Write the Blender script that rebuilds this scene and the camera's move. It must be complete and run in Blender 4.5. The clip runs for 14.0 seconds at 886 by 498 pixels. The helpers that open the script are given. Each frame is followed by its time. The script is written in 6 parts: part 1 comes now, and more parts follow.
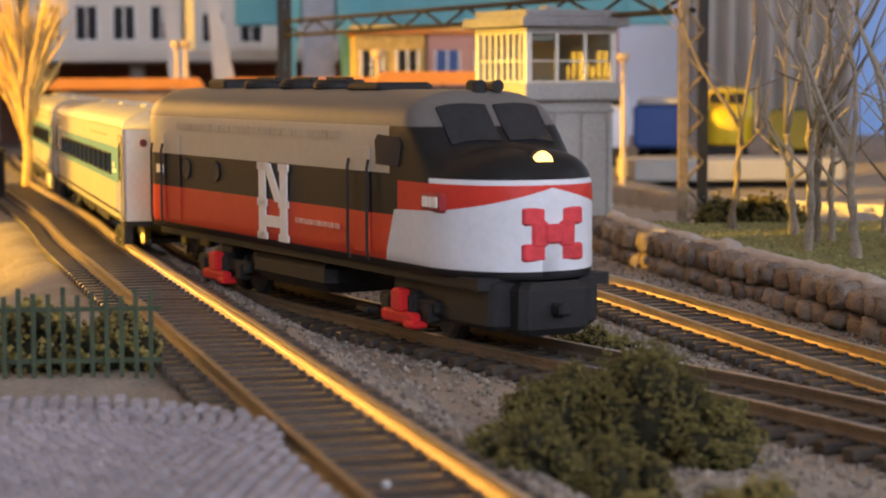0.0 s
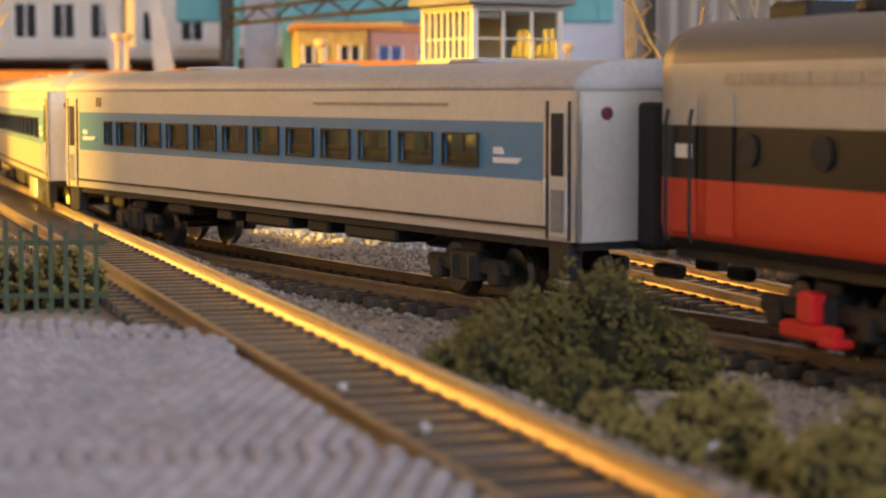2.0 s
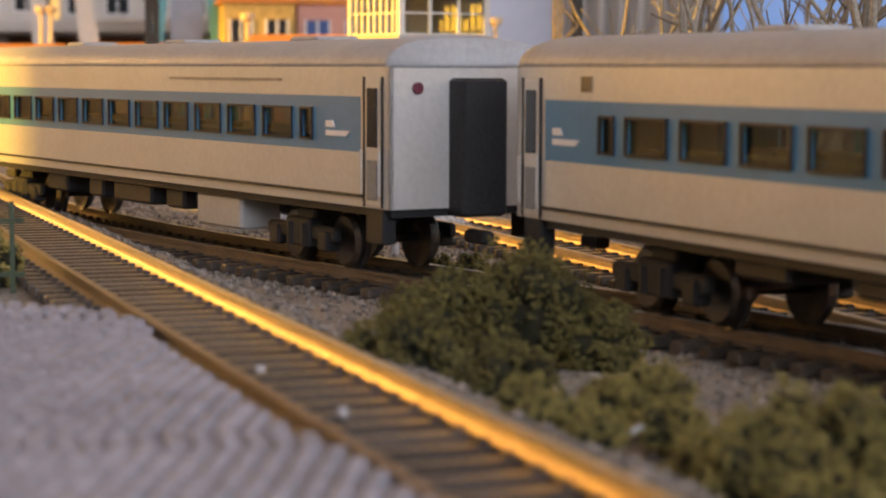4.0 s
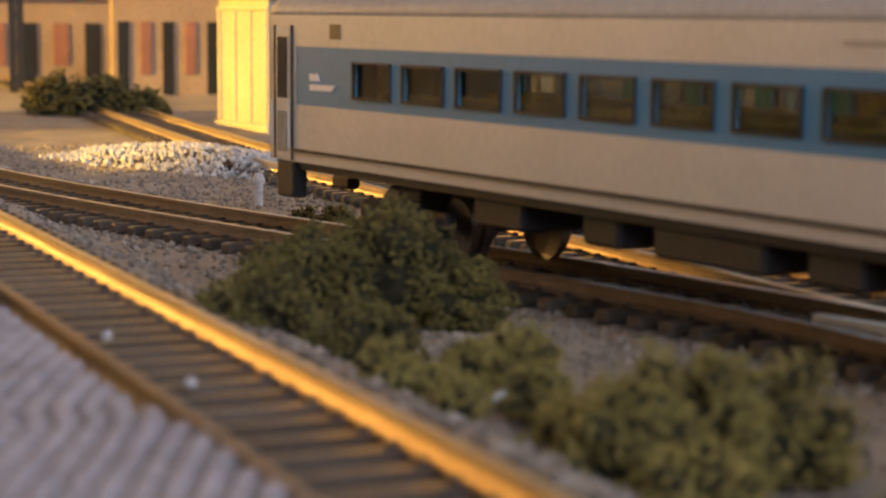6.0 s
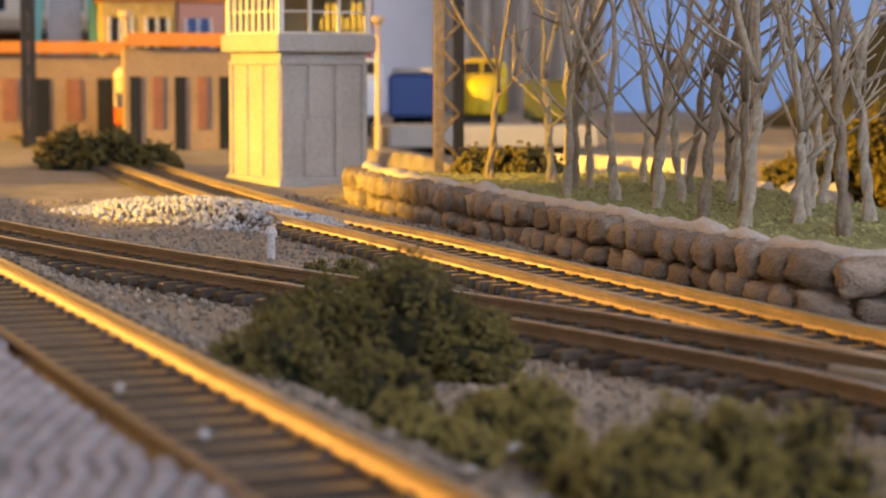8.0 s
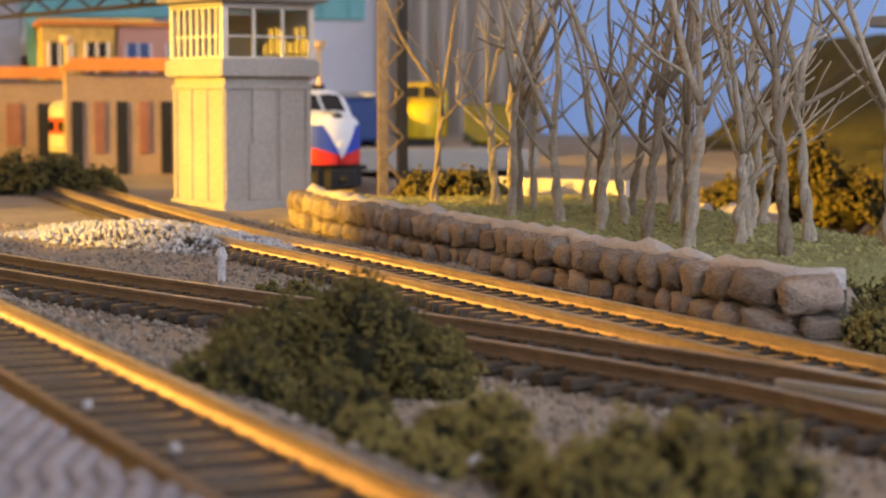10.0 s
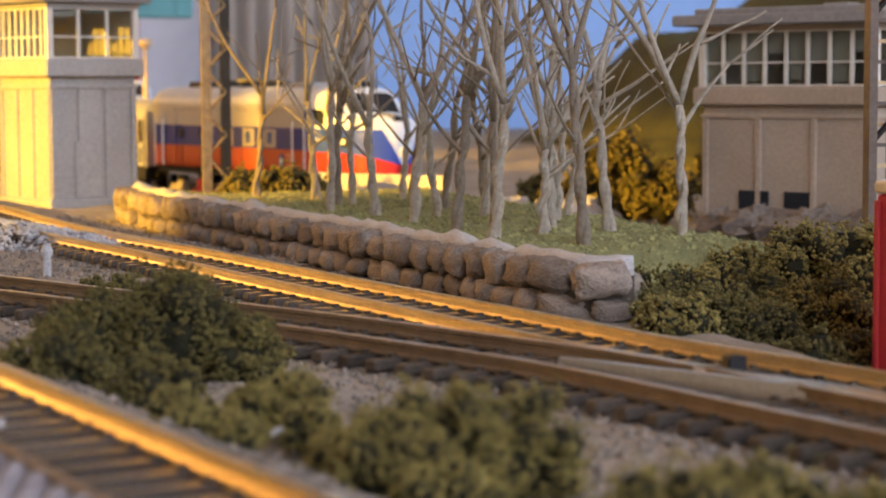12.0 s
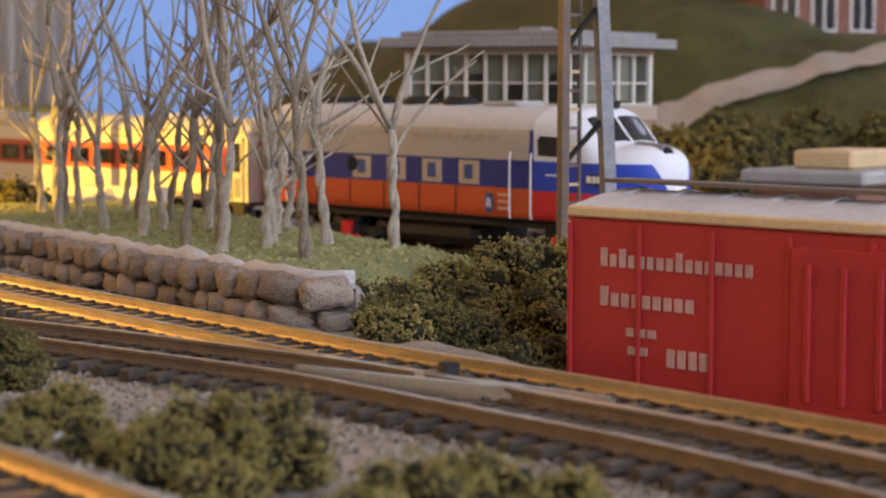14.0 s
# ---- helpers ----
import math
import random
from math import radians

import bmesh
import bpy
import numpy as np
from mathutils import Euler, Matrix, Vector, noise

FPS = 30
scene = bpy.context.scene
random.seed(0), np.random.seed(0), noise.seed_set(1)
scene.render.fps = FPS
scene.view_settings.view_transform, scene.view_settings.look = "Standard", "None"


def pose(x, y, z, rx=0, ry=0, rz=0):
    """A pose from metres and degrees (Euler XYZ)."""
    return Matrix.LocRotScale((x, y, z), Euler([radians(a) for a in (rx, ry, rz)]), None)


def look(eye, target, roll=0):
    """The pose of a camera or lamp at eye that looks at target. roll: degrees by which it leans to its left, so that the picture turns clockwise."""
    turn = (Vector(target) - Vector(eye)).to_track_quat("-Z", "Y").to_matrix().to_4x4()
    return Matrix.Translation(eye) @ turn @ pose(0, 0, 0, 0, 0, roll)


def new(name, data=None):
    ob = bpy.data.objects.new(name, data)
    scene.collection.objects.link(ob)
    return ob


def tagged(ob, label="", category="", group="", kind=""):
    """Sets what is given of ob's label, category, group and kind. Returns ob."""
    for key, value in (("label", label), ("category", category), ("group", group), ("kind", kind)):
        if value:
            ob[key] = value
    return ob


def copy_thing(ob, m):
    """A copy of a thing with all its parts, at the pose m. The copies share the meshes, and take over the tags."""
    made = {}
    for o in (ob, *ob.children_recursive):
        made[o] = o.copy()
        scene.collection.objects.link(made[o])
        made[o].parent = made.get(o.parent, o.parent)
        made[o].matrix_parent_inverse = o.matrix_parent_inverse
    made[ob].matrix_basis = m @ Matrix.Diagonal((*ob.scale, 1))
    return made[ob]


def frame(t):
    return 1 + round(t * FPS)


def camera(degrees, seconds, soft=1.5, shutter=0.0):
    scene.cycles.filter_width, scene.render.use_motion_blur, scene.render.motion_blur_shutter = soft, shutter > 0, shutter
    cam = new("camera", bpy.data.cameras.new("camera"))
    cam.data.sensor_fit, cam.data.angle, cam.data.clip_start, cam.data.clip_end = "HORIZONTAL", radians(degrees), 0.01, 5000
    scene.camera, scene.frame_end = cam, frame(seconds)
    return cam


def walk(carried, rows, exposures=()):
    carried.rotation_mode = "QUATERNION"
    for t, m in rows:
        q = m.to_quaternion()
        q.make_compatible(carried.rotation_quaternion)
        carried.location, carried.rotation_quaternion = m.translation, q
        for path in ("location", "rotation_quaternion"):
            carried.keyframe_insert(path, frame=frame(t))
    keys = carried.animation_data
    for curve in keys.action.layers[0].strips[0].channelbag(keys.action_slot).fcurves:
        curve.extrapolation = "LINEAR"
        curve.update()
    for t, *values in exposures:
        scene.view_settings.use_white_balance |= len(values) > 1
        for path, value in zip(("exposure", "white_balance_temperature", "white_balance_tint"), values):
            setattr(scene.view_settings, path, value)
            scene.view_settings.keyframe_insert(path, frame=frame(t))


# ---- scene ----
cam = camera(25.09, 14.0, soft=2.0)
# seconds, place, pitch, roll, yaw
PATH = [
    (0, 0.0033, -0.0003, 0.0532, -4.951, 0.240, -4.663),
    (0.2, 0.0006, 0.0002, 0.0432, -4.910, 0.125, -4.867),
    (0.5, -0.0005, 0.0004, 0.0389, -4.892, 0.076, -4.954),
    (1, 0.0006, 0.0026, 0.0385, -4.736, -0.007, -5.524),
    (1.5, 0.0012, 0.0045, 0.0384, -4.564, -0.114, -6.082),
    (2, 0.0015, 0.0049, 0.0385, -4.468, 0.045, -6.392),
    (2.5, 0.0017, 0.0060, 0.0384, -4.446, 0.160, -6.449),
    (3, 0.0014, 0.0042, 0.0385, -4.568, -0.028, -6.792),
    (5.5, 0.0064, 0.0174, 0.0397, -6.561, -0.081, -11.395),
    (6, 0.0065, 0.0174, 0.0399, -6.833, -0.335, -12.002),
    (6.5, 0.0069, 0.0167, 0.0395, -6.659, -0.427, -12.099),
    (7, 0.0072, 0.0172, 0.0385, -6.207, -0.362, -11.987),
    (7.5, 0.0071, 0.0185, 0.0393, -5.673, -0.205, -11.657),
    (10, 0.0026, 0.0129, 0.0392, -4.556, -0.056, -13.524),
    (10.5, 0.0032, 0.0068, 0.0393, -4.493, 0.145, -14.679),
    (11, 0.0027, -0.0025, 0.0402, -4.638, 0.198, -15.931),
    (11.5, 0.0029, -0.0035, 0.0396, -4.697, 0.212, -16.940),
    (12, 0.0010, -0.0099, 0.0405, -4.723, 0.263, -18.314),
    (12.5, -0.0001, -0.0167, 0.0417, -4.690, 0.334, -19.900),
    (13, -0.0069, -0.0192, 0.0410, -4.729, 0.246, -21.408),
    (13.5, -0.0142, -0.0269, 0.0468, -4.791, -0.084, -23.663),
    (14, -0.0196, -0.0436, 0.0477, -4.806, -0.221, -27.023),
]
walk(cam, [(t, pose(x, y, z, 90 + p, r, w)) for t, x, y, z, p, r, w in PATH],
     exposures=[(0.0, 1.28, 6750, 16), (0.6, 1.50, 7050, 16), (3.0, 1.50, 7050, 16), (6.5, 1.37, 6900, 16), (10.5, 1.37, 7050, 17), (12.5, 1.56, 6750, 16), (14.0, 1.60, 6700, 16)])
cam.data.dof.use_dof = True
cam.data.dof.focus_distance = 0.44
cam.data.dof.aperture_fstop = 42.0

# ---------------------------------------------------------------- light
SUN_TO = Vector((-0.94, -0.282, 0.168)).normalized()
world = bpy.data.worlds.new("evening_sky")
scene.world = world
world.use_nodes = True
wn = world.node_tree.nodes
sky = wn.new("ShaderNodeTexSky")
sky.sky_type = "NISHITA"
sky.sun_disc = False
sky.sun_elevation = math.asin(SUN_TO.z)
sky.sun_rotation = math.atan2(SUN_TO.x, SUN_TO.y)
world.node_tree.links.new(sky.outputs[0], wn["Background"].inputs[0])
wn["Background"].inputs[1].default_value = 0.05

sun_data = bpy.data.lights.new("sun", "SUN")
sun_data.energy, sun_data.angle, sun_data.color = 5.0, radians(1.2), (1.0, 0.58, 0.06)
sun = new("sun", sun_data)
sun.matrix_world = look(SUN_TO * 3, (0, 0, 0))


def area_light(name, eye, target, w, h, power, color):
    d = bpy.data.lights.new(name, "AREA")
    d.shape, d.size, d.size_y, d.energy, d.color = "RECTANGLE", w, h, power, color
    ob = new(name, d)
    ob.matrix_world = look(eye, target)
    return ob


# area lamps added in unseen openings: cool skylight, warm fill to gild the rails
area_light("skylight_south", (0.6, -1.93, 0.95), (0.3, 0.5, 0.0), 2.2, 1.1, 24, (0.66, 0.78, 1.0))
area_light("skylight_east", (2.36, 0.5, 0.95), (0.2, 0.6, 0.0), 1.6, 1.0, 8, (0.66, 0.78, 1.0))
area_light("gold_fill_west", (-1.97, 2.35, 0.55), (0.1, 0.4, 0.0), 0.7, 0.45, 3.2, (1.0, 0.55, 0.13))
area_light("gold_fill_north", (-1.42, 3.27, 0.55), (0.05, 0.5, 0.0), 0.62, 0.85, 15, (1.0, 0.52, 0.11))

# ---------------------------------------------------------------- materials


def mat(name, color, rough=0.6, metal=0.0, var=0.25, scale=60.0, bump=0.2, fine=600.0, rand=0.0, isl=0.0):
    """A surface with stains at a large scale, grain at a small one, and relief."""
    m = bpy.data.materials.new(name)
    m.use_nodes = True
    nt = m.node_tree
    n, l = nt.nodes, nt.links
    b = n["Principled BSDF"]
    b.inputs["Roughness"].default_value, b.inputs["Metallic"].default_value = rough, metal
    b.inputs["Specular IOR Level"].default_value = 0.3
    tc = n.new("ShaderNodeTexCoord")
    n1, n2 = n.new("ShaderNodeTexNoise"), n.new("ShaderNodeTexNoise")
    n1.inputs["Scale"].default_value, n2.inputs["Scale"].default_value = scale, fine
    n1.inputs["Detail"].default_value = 5
    for q in (n1, n2):
        l.new(tc.outputs["Object"], q.inputs["Vector"])
    add = n.new("ShaderNodeMath")
    add.operation = "ADD"
    l.new(n1.outputs["Fac"], add.inputs[0])
    l.new(n2.outputs["Fac"], add.inputs[1])
    mr = n.new("ShaderNodeMapRange")
    mr.inputs[1].default_value, mr.inputs[2].default_value = 0.6, 1.4
    mr.inputs[3].default_value, mr.inputs[4].default_value = 1 - var, 1 + var
    l.new(add.outputs[0], mr.inputs[0])
    val = mr.outputs[0]
    for on, sock in ((rand, "info"), (isl, "geo")):
        if on:
            g = n.new("ShaderNodeObjectInfo" if sock == "info" else "ShaderNodeNewGeometry")
            k = n.new("ShaderNodeMapRange")
            k.inputs[3].default_value, k.inputs[4].default_value = 1 - on, 1 + on
            l.new(g.outputs["Random" if sock == "info" else "Random Per Island"], k.inputs[0])
            mu = n.new("ShaderNodeMath")
            mu.operation = "MULTIPLY"
            l.new(val, mu.inputs[0])
            l.new(k.outputs[0], mu.inputs[1])
            val = mu.outputs[0]
    hsv = n.new("ShaderNodeHueSaturation")
    hsv.inputs["Color"].default_value = (*color, 1)
    l.new(val, hsv.inputs["Value"])
    l.new(hsv.outputs[0], b.inputs["Base Color"])
    if bump:
        bp = n.new("ShaderNodeBump")
        bp.inputs["Strength"].default_value, bp.inputs["Distance"].default_value = bump, 0.0006
        l.new(add.outputs[0], bp.inputs["Height"])
        l.new(bp.outputs[0], b.inputs["Normal"])
    return m


def painted(name, base, areas, rough=0.42, var=0.08):
    """Paint in areas: each (colour, edges), an edge (a, b, c, d) keeps a*x + b*|y| + c*z > d."""
    m = mat(name, base, rough, 0.0, var, 90, 0.05)
    nt = m.node_tree
    n, l = nt.nodes, nt.links
    n["Principled BSDF"].inputs["Specular IOR Level"].default_value = 0.12
    tc = n.new("ShaderNodeTexCoord")
    sep = n.new("ShaderNodeSeparateXYZ")
    l.new(tc.outputs["Object"], sep.inputs[0])
    ay = n.new("ShaderNodeMath")
    ay.operation = "ABSOLUTE"
    l.new(sep.outputs[1], ay.inputs[0])
    hsv = next(q for q in n if q.bl_idname == "ShaderNodeHueSaturation")
    col = None
    for color, edges in areas:
        mask = None
        for a, b, c, d in edges:
            terms = None
            for k, s in ((a, sep.outputs[0]), (b, ay.outputs[0]), (c, sep.outputs[2])):
                ma = n.new("ShaderNodeMath")
                ma.operation = "MULTIPLY_ADD"
                l.new(s, ma.inputs[0])
                ma.inputs[1].default_value = k
                if terms is None:
                    ma.inputs[2].default_value = 0
                else:
                    l.new(terms, ma.inputs[2])
                terms = ma.outputs[0]
            st = n.new("ShaderNodeMath")
            st.operation = "GREATER_THAN"
            l.new(terms, st.inputs[0])
            st.inputs[1].default_value = d
            if mask is None:
                mask = st.outputs[0]
            else:
                mu = n.new("ShaderNodeMath")
                mu.operation = "MULTIPLY"
                l.new(mask, mu.inputs[0])
                l.new(st.outputs[0], mu.inputs[1])
                mask = mu.outputs[0]
        mx = n.new("ShaderNodeMix")
        mx.data_type = "RGBA"
        l.new(mask, mx.inputs[0])
        if col is None:
            mx.inputs[6].default_value = (*base, 1)
        else:
            l.new(col, mx.inputs[6])
        mx.inputs[7].default_value = (*color, 1)
        col = mx.outputs[2]
    l.new(col, hsv.inputs["Color"])
    return m


def glass_mat(name, tint, gloss=0.25):
    m = bpy.data.materials.new(name)
    m.use_nodes = True
    n, l = m.node_tree.nodes, m.node_tree.links
    n.remove(n["Principled BSDF"])
    tr, gl, mx, fr, mu = (n.new("ShaderNodeBsdfTransparent"), n.new("ShaderNodeBsdfGlossy"), n.new("ShaderNodeMixShader"), n.new("ShaderNodeLayerWeight"), n.new("ShaderNodeMath"))
    tr.inputs[0].default_value = (*tint, 1)
    gl.inputs["Roughness"].default_value = 0.08
    fr.inputs[0].default_value = 0.3
    mu.operation = "MULTIPLY"
    mu.inputs[1].default_value = gloss
    l.new(fr.outputs[1], mu.inputs[0])
    l.new(mu.outputs[0], mx.inputs[0])
    l.new(tr.outputs[0], mx.inputs[1])
    l.new(gl.outputs[0], mx.inputs[2])
    l.new(mx.outputs[0], n["Material Output"].inputs[0])
    return m


def glow_mat(name, color, strength):
    m = bpy.data.materials.new(name)
    m.use_nodes = True
    b = m.node_tree.nodes["Principled BSDF"]
    b.inputs["Base Color"].default_value = (*color, 1)
    b.inputs["Emission Color"].default_value = (*color, 1)
    b.inputs["Emission Strength"].default_value = strength
    return m


M_GROUND = mat("gravel_ground", (0.28, 0.235, 0.19), 0.9, 0, 0.4, 45, 0.8, 1100)
M_STONELET = mat("ballast_stone", (0.225, 0.185, 0.15), 0.9, 0, 0.2, 300, 0.3, 2000, isl=0.5)
M_GRASS = mat("field_turf", (0.215, 0.215, 0.095), 0.95, 0, 0.35, 120, 1.0, 1800)
M_GRASSFLECK = mat("turf_flock", (0.22, 0.215, 0.09), 0.95, 0, 0.2, 200, 0, 1500, isl=0.45)
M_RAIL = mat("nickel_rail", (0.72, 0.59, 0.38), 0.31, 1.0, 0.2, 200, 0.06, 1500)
# brown rail sides; also carries painted shade on the near track's left rail
M_RAILD = mat("brown_shaded_rail", (0.20, 0.145, 0.095), 0.46, 0.5, 0.3, 200, 0.1, 1500)
M_TIE = mat("tie_plastic", (0.062, 0.048, 0.037), 0.38, 0, 0.35, 250, 0.4, 1500, rand=0.35)
M_RAILTOP = mat("polished_rail_head", (0.66, 0.62, 0.58), 0.30, 1.0, 0.2, 200, 0.05, 1500)
M_GLINT = mat("amber_glint", (0.16, 0.09, 0.03), 0.14, 0, 0.2, 300, 0.5, 900)
M_STONE = mat("wall_stone", (0.36, 0.295, 0.235), 0.9, 0, 0.4, 260, 1.0, 1300, rand=0.25)
M_WALLSTONE = mat("dry_wall_stone", (0.26, 0.205, 0.162), 0.9, 0, 0.45, 1.4, 1.0, 7.0, rand=0.28)
M_GAPSHADE = mat("wall_gap_shade", (0.08, 0.065, 0.05), 0.95, 0, 0.3, 200, 0.6, 900)
M_CAP = mat("wall_cap_dust", (0.46, 0.43, 0.41), 0.95, 0, 0.25, 120, 0.9, 1400)
M_BARK = mat("bark_pale", (0.34, 0.295, 0.23), 0.8, 0, 0.35, 140, 0.8, 900)
M_BARKD = mat("bark_brown", (0.20, 0.16, 0.115), 0.8, 0, 0.35, 140, 0.8, 900)
M_LEAF = mat("foliage_olive", (0.120, 0.096, 0.028), 0.95, 0, 0.6, 130, 0.3, 1500, isl=0.30)
M_LEAFY = mat("foliage_yellow", (0.215, 0.168, 0.050), 0.95, 0, 0.55, 150, 0.3, 1500, isl=0.30)
M_LEAFSHADE = mat("foliage_crevice_shade", (0.020, 0.018, 0.007), 0.95, 0, 0.3, 150, 0.8, 1200)
M_HILL = mat("hill_turf", (0.058, 0.054, 0.015), 0.95, 0, 0.5, 35, 1.0, 500)
M_ROAD = mat("dirt_road", (0.31, 0.26, 0.21), 0.95, 0, 0.25, 60, 0.6, 700)
M_STEEL = mat("black_steel", (0.012, 0.011, 0.010), 0.5, 0.0, 0.3, 200, 0.2, 1200)
# black steel with golden sunlight put into its colour
M_LATTICELIT = mat("lattice_steel_lit", (0.20, 0.15, 0.09), 0.34, 0.3, 0.5, 300, 0.5, 900)
M_GREYSTEEL = mat("grey_steel", (0.22, 0.23, 0.25), 0.45, 0.4, 0.25, 150, 0.15, 1000)
M_BROWNSTEEL = mat("brown_steel", (0.13, 0.10, 0.08), 0.5, 0.2, 0.25, 150, 0.2, 1000)
M_UNDER = mat("underframe_black", (0.016, 0.015, 0.015), 0.6, 0, 0.3, 200, 0.2, 1200)
M_WHEEL = mat("wheel_metal", (0.12, 0.11, 0.10), 0.35, 0.9, 0.2, 200, 0.1, 1200)
M_RED = mat("shoe_red", (0.62, 0.02, 0.02), 0.45, 0, 0.1, 100, 0.05)
M_SILVER = mat("coach_silver", (0.56, 0.53, 0.48), 0.30, 0.35, 0.10, 60, 0.05, 800)
M_ROOFG = mat("roof_grey", (0.33, 0.32, 0.31), 0.5, 0, 0.15, 60, 0.1, 800)
M_BLUE = mat("stripe_blue", (0.055, 0.19, 0.33), 0.45, 0, 0.1, 80, 0.05)
M_REDSTRIPE = mat("stripe_red", (0.45, 0.07, 0.04), 0.45, 0, 0.1, 80, 0.05)
M_WHITE = mat("white_paint", (0.74, 0.72, 0.70), 0.45, 0, 0.08, 80, 0.05)
M_GLASS = glass_mat("pane_glass", (0.66, 0.68, 0.65))
M_DARKGLASS = mat("dark_glass", (0.02, 0.022, 0.026), 0.12, 0, 0.2, 100, 0)
M_SEAT = mat("seat_vinyl", (0.11, 0.085, 0.05), 0.6, 0, 0.2, 100, 0.1)
M_LAMP = glow_mat("warm_lamp", (1.0, 0.66, 0.16), 1.3)
M_CABINFILL = glow_mat("cabin_fill_glow", (1.0, 0.76, 0.20), 2.2)
M_BUILD = mat("tower_concrete", (0.34, 0.325, 0.30), 0.8, 0, 0.2, 40, 0.35, 700)
M_BUILDTAN = mat("tower_tan", (0.37, 0.295, 0.225), 0.8, 0, 0.18, 40, 0.35, 700)
M_TRIMW = mat("tower_sash", (0.62, 0.58, 0.50), 0.6, 0, 0.12, 80, 0.1)
M_ROOFD = mat("tower_roof", (0.24, 0.23, 0.225), 0.8, 0, 0.2, 60, 0.4, 700)
M_CURTAIN = mat("window_blind", (0.58, 0.52, 0.42), 0.8, 0, 0.15, 80, 0.2)
M_PAVE = mat("pad_grey", (0.25, 0.23, 0.245), 0.85, 0, 0.25, 70, 0.5, 700, isl=0.12)
M_TEAL = mat("bridge_teal", (0.12, 0.36, 0.40), 0.6, 0, 0.15, 40, 0.2)
M_YSTONE = mat("yellow_stonework", (0.40, 0.27, 0.09), 0.85, 0, 0.4, 160, 0.8, 500)
M_PINK = mat("pink_stucco", (0.50, 0.27, 0.22), 0.85, 0, 0.15, 40, 0.3)
M_ORANGE = mat("roof_orange", (0.52, 0.20, 0.05), 0.7, 0, 0.2, 60, 0.3)
M_BRICK = mat("dark_brick", (0.22, 0.10, 0.07), 0.85, 0, 0.3, 120, 0.5, 800)
M_WAITING = mat("waiting_room_boards", (0.26, 0.185, 0.125), 0.8, 0, 0.25, 60, 0.3)
M_CREAM = mat("cream_siding", (0.58, 0.53, 0.47), 0.8, 0, 0.15, 30, 0.2)
M_YELLOW = mat("yellow_paint", (0.62, 0.43, 0.02), 0.45, 0, 0.1, 60, 0.05)
M_NAVY = mat("navy_paint", (0.03, 0.07, 0.22), 0.45, 0, 0.15, 60, 0.05)
M_OLIVE = mat("olive_paint", (0.07, 0.075, 0.02), 0.5, 0, 0.2, 60, 0.05)
M_STRAW = mat("straw", (0.62, 0.42, 0.14), 0.8, 0, 0.3, 300, 0.3, 1500, isl=0.25)
M_GRAVELW = mat("white_gravel", (0.42, 0.41, 0.41), 0.95, 0, 0.3, 300, 0.8, 1500, isl=0.3)
M_ROOMWALL = mat("room_plaster", (0.62, 0.58, 0.52), 0.9, 0, 0.06, 3, 0.05, 60)
M_ROOMFLOOR = mat("room_boards", (0.28, 0.18, 0.10), 0.5, 0, 0.25, 6, 0.1, 60)
M_BOXCAR = mat("boxcar_red", (0.40, 0.026, 0.026), 0.5, 0, 0.12, 70, 0.1, 900)
M_BOXROOF = mat("boxcar_roof", (0.50, 0.49, 0.50), 0.55, 0.2, 0.2, 70, 0.15, 900)
M_CREAMEDGE = mat("boxcar_eave", (0.56, 0.40, 0.22), 0.55, 0, 0.15, 70, 0.1, 900)


def sky_board():
    """Painted sky: pale blue, darker blue far hills low down."""
    m = mat("painted_sky", (0.30, 0.46, 0.80), 0.9, 0, 0.06, 4, 0.02, 40)
    n, l = m.node_tree.nodes, m.node_tree.links
    tc, sep = n.new("ShaderNodeTexCoord"), n.new("ShaderNodeSeparateXYZ")
    l.new(tc.outputs["Object"], sep.inputs[0])
    no = n.new("ShaderNodeTexNoise")
    no.inputs["Scale"].default_value, no.inputs["Detail"].default_value = 3.5, 3
    l.new(tc.outputs["Object"], no.inputs["Vector"])
    ma = n.new("ShaderNodeMath")
    ma.operation = "MULTIPLY_ADD"
    l.new(no.outputs["Fac"], ma.inputs[0])
    ma.inputs[1].default_value = -0.30
    l.new(sep.outputs[2], ma.inputs[2])
    ramp = n.new("ShaderNodeValToRGB")
    e = ramp.color_ramp.elements
    e[0].position, e[0].color = 0.0, (0.30, 0.50, 0.88, 1)
    e[1].position, e[1].color = 0.08, (0.62, 0.84, 0.99, 1)
    l.new(ma.outputs[0], ramp.inputs[0])
    hsv = next(q for q in n if q.bl_idname == "ShaderNodeHueSaturation")
    l.new(ramp.outputs[0], hsv.inputs["Color"])
    return m


M_SKYBOARD = sky_board()

# ---------------------------------------------------------------- mesh tools


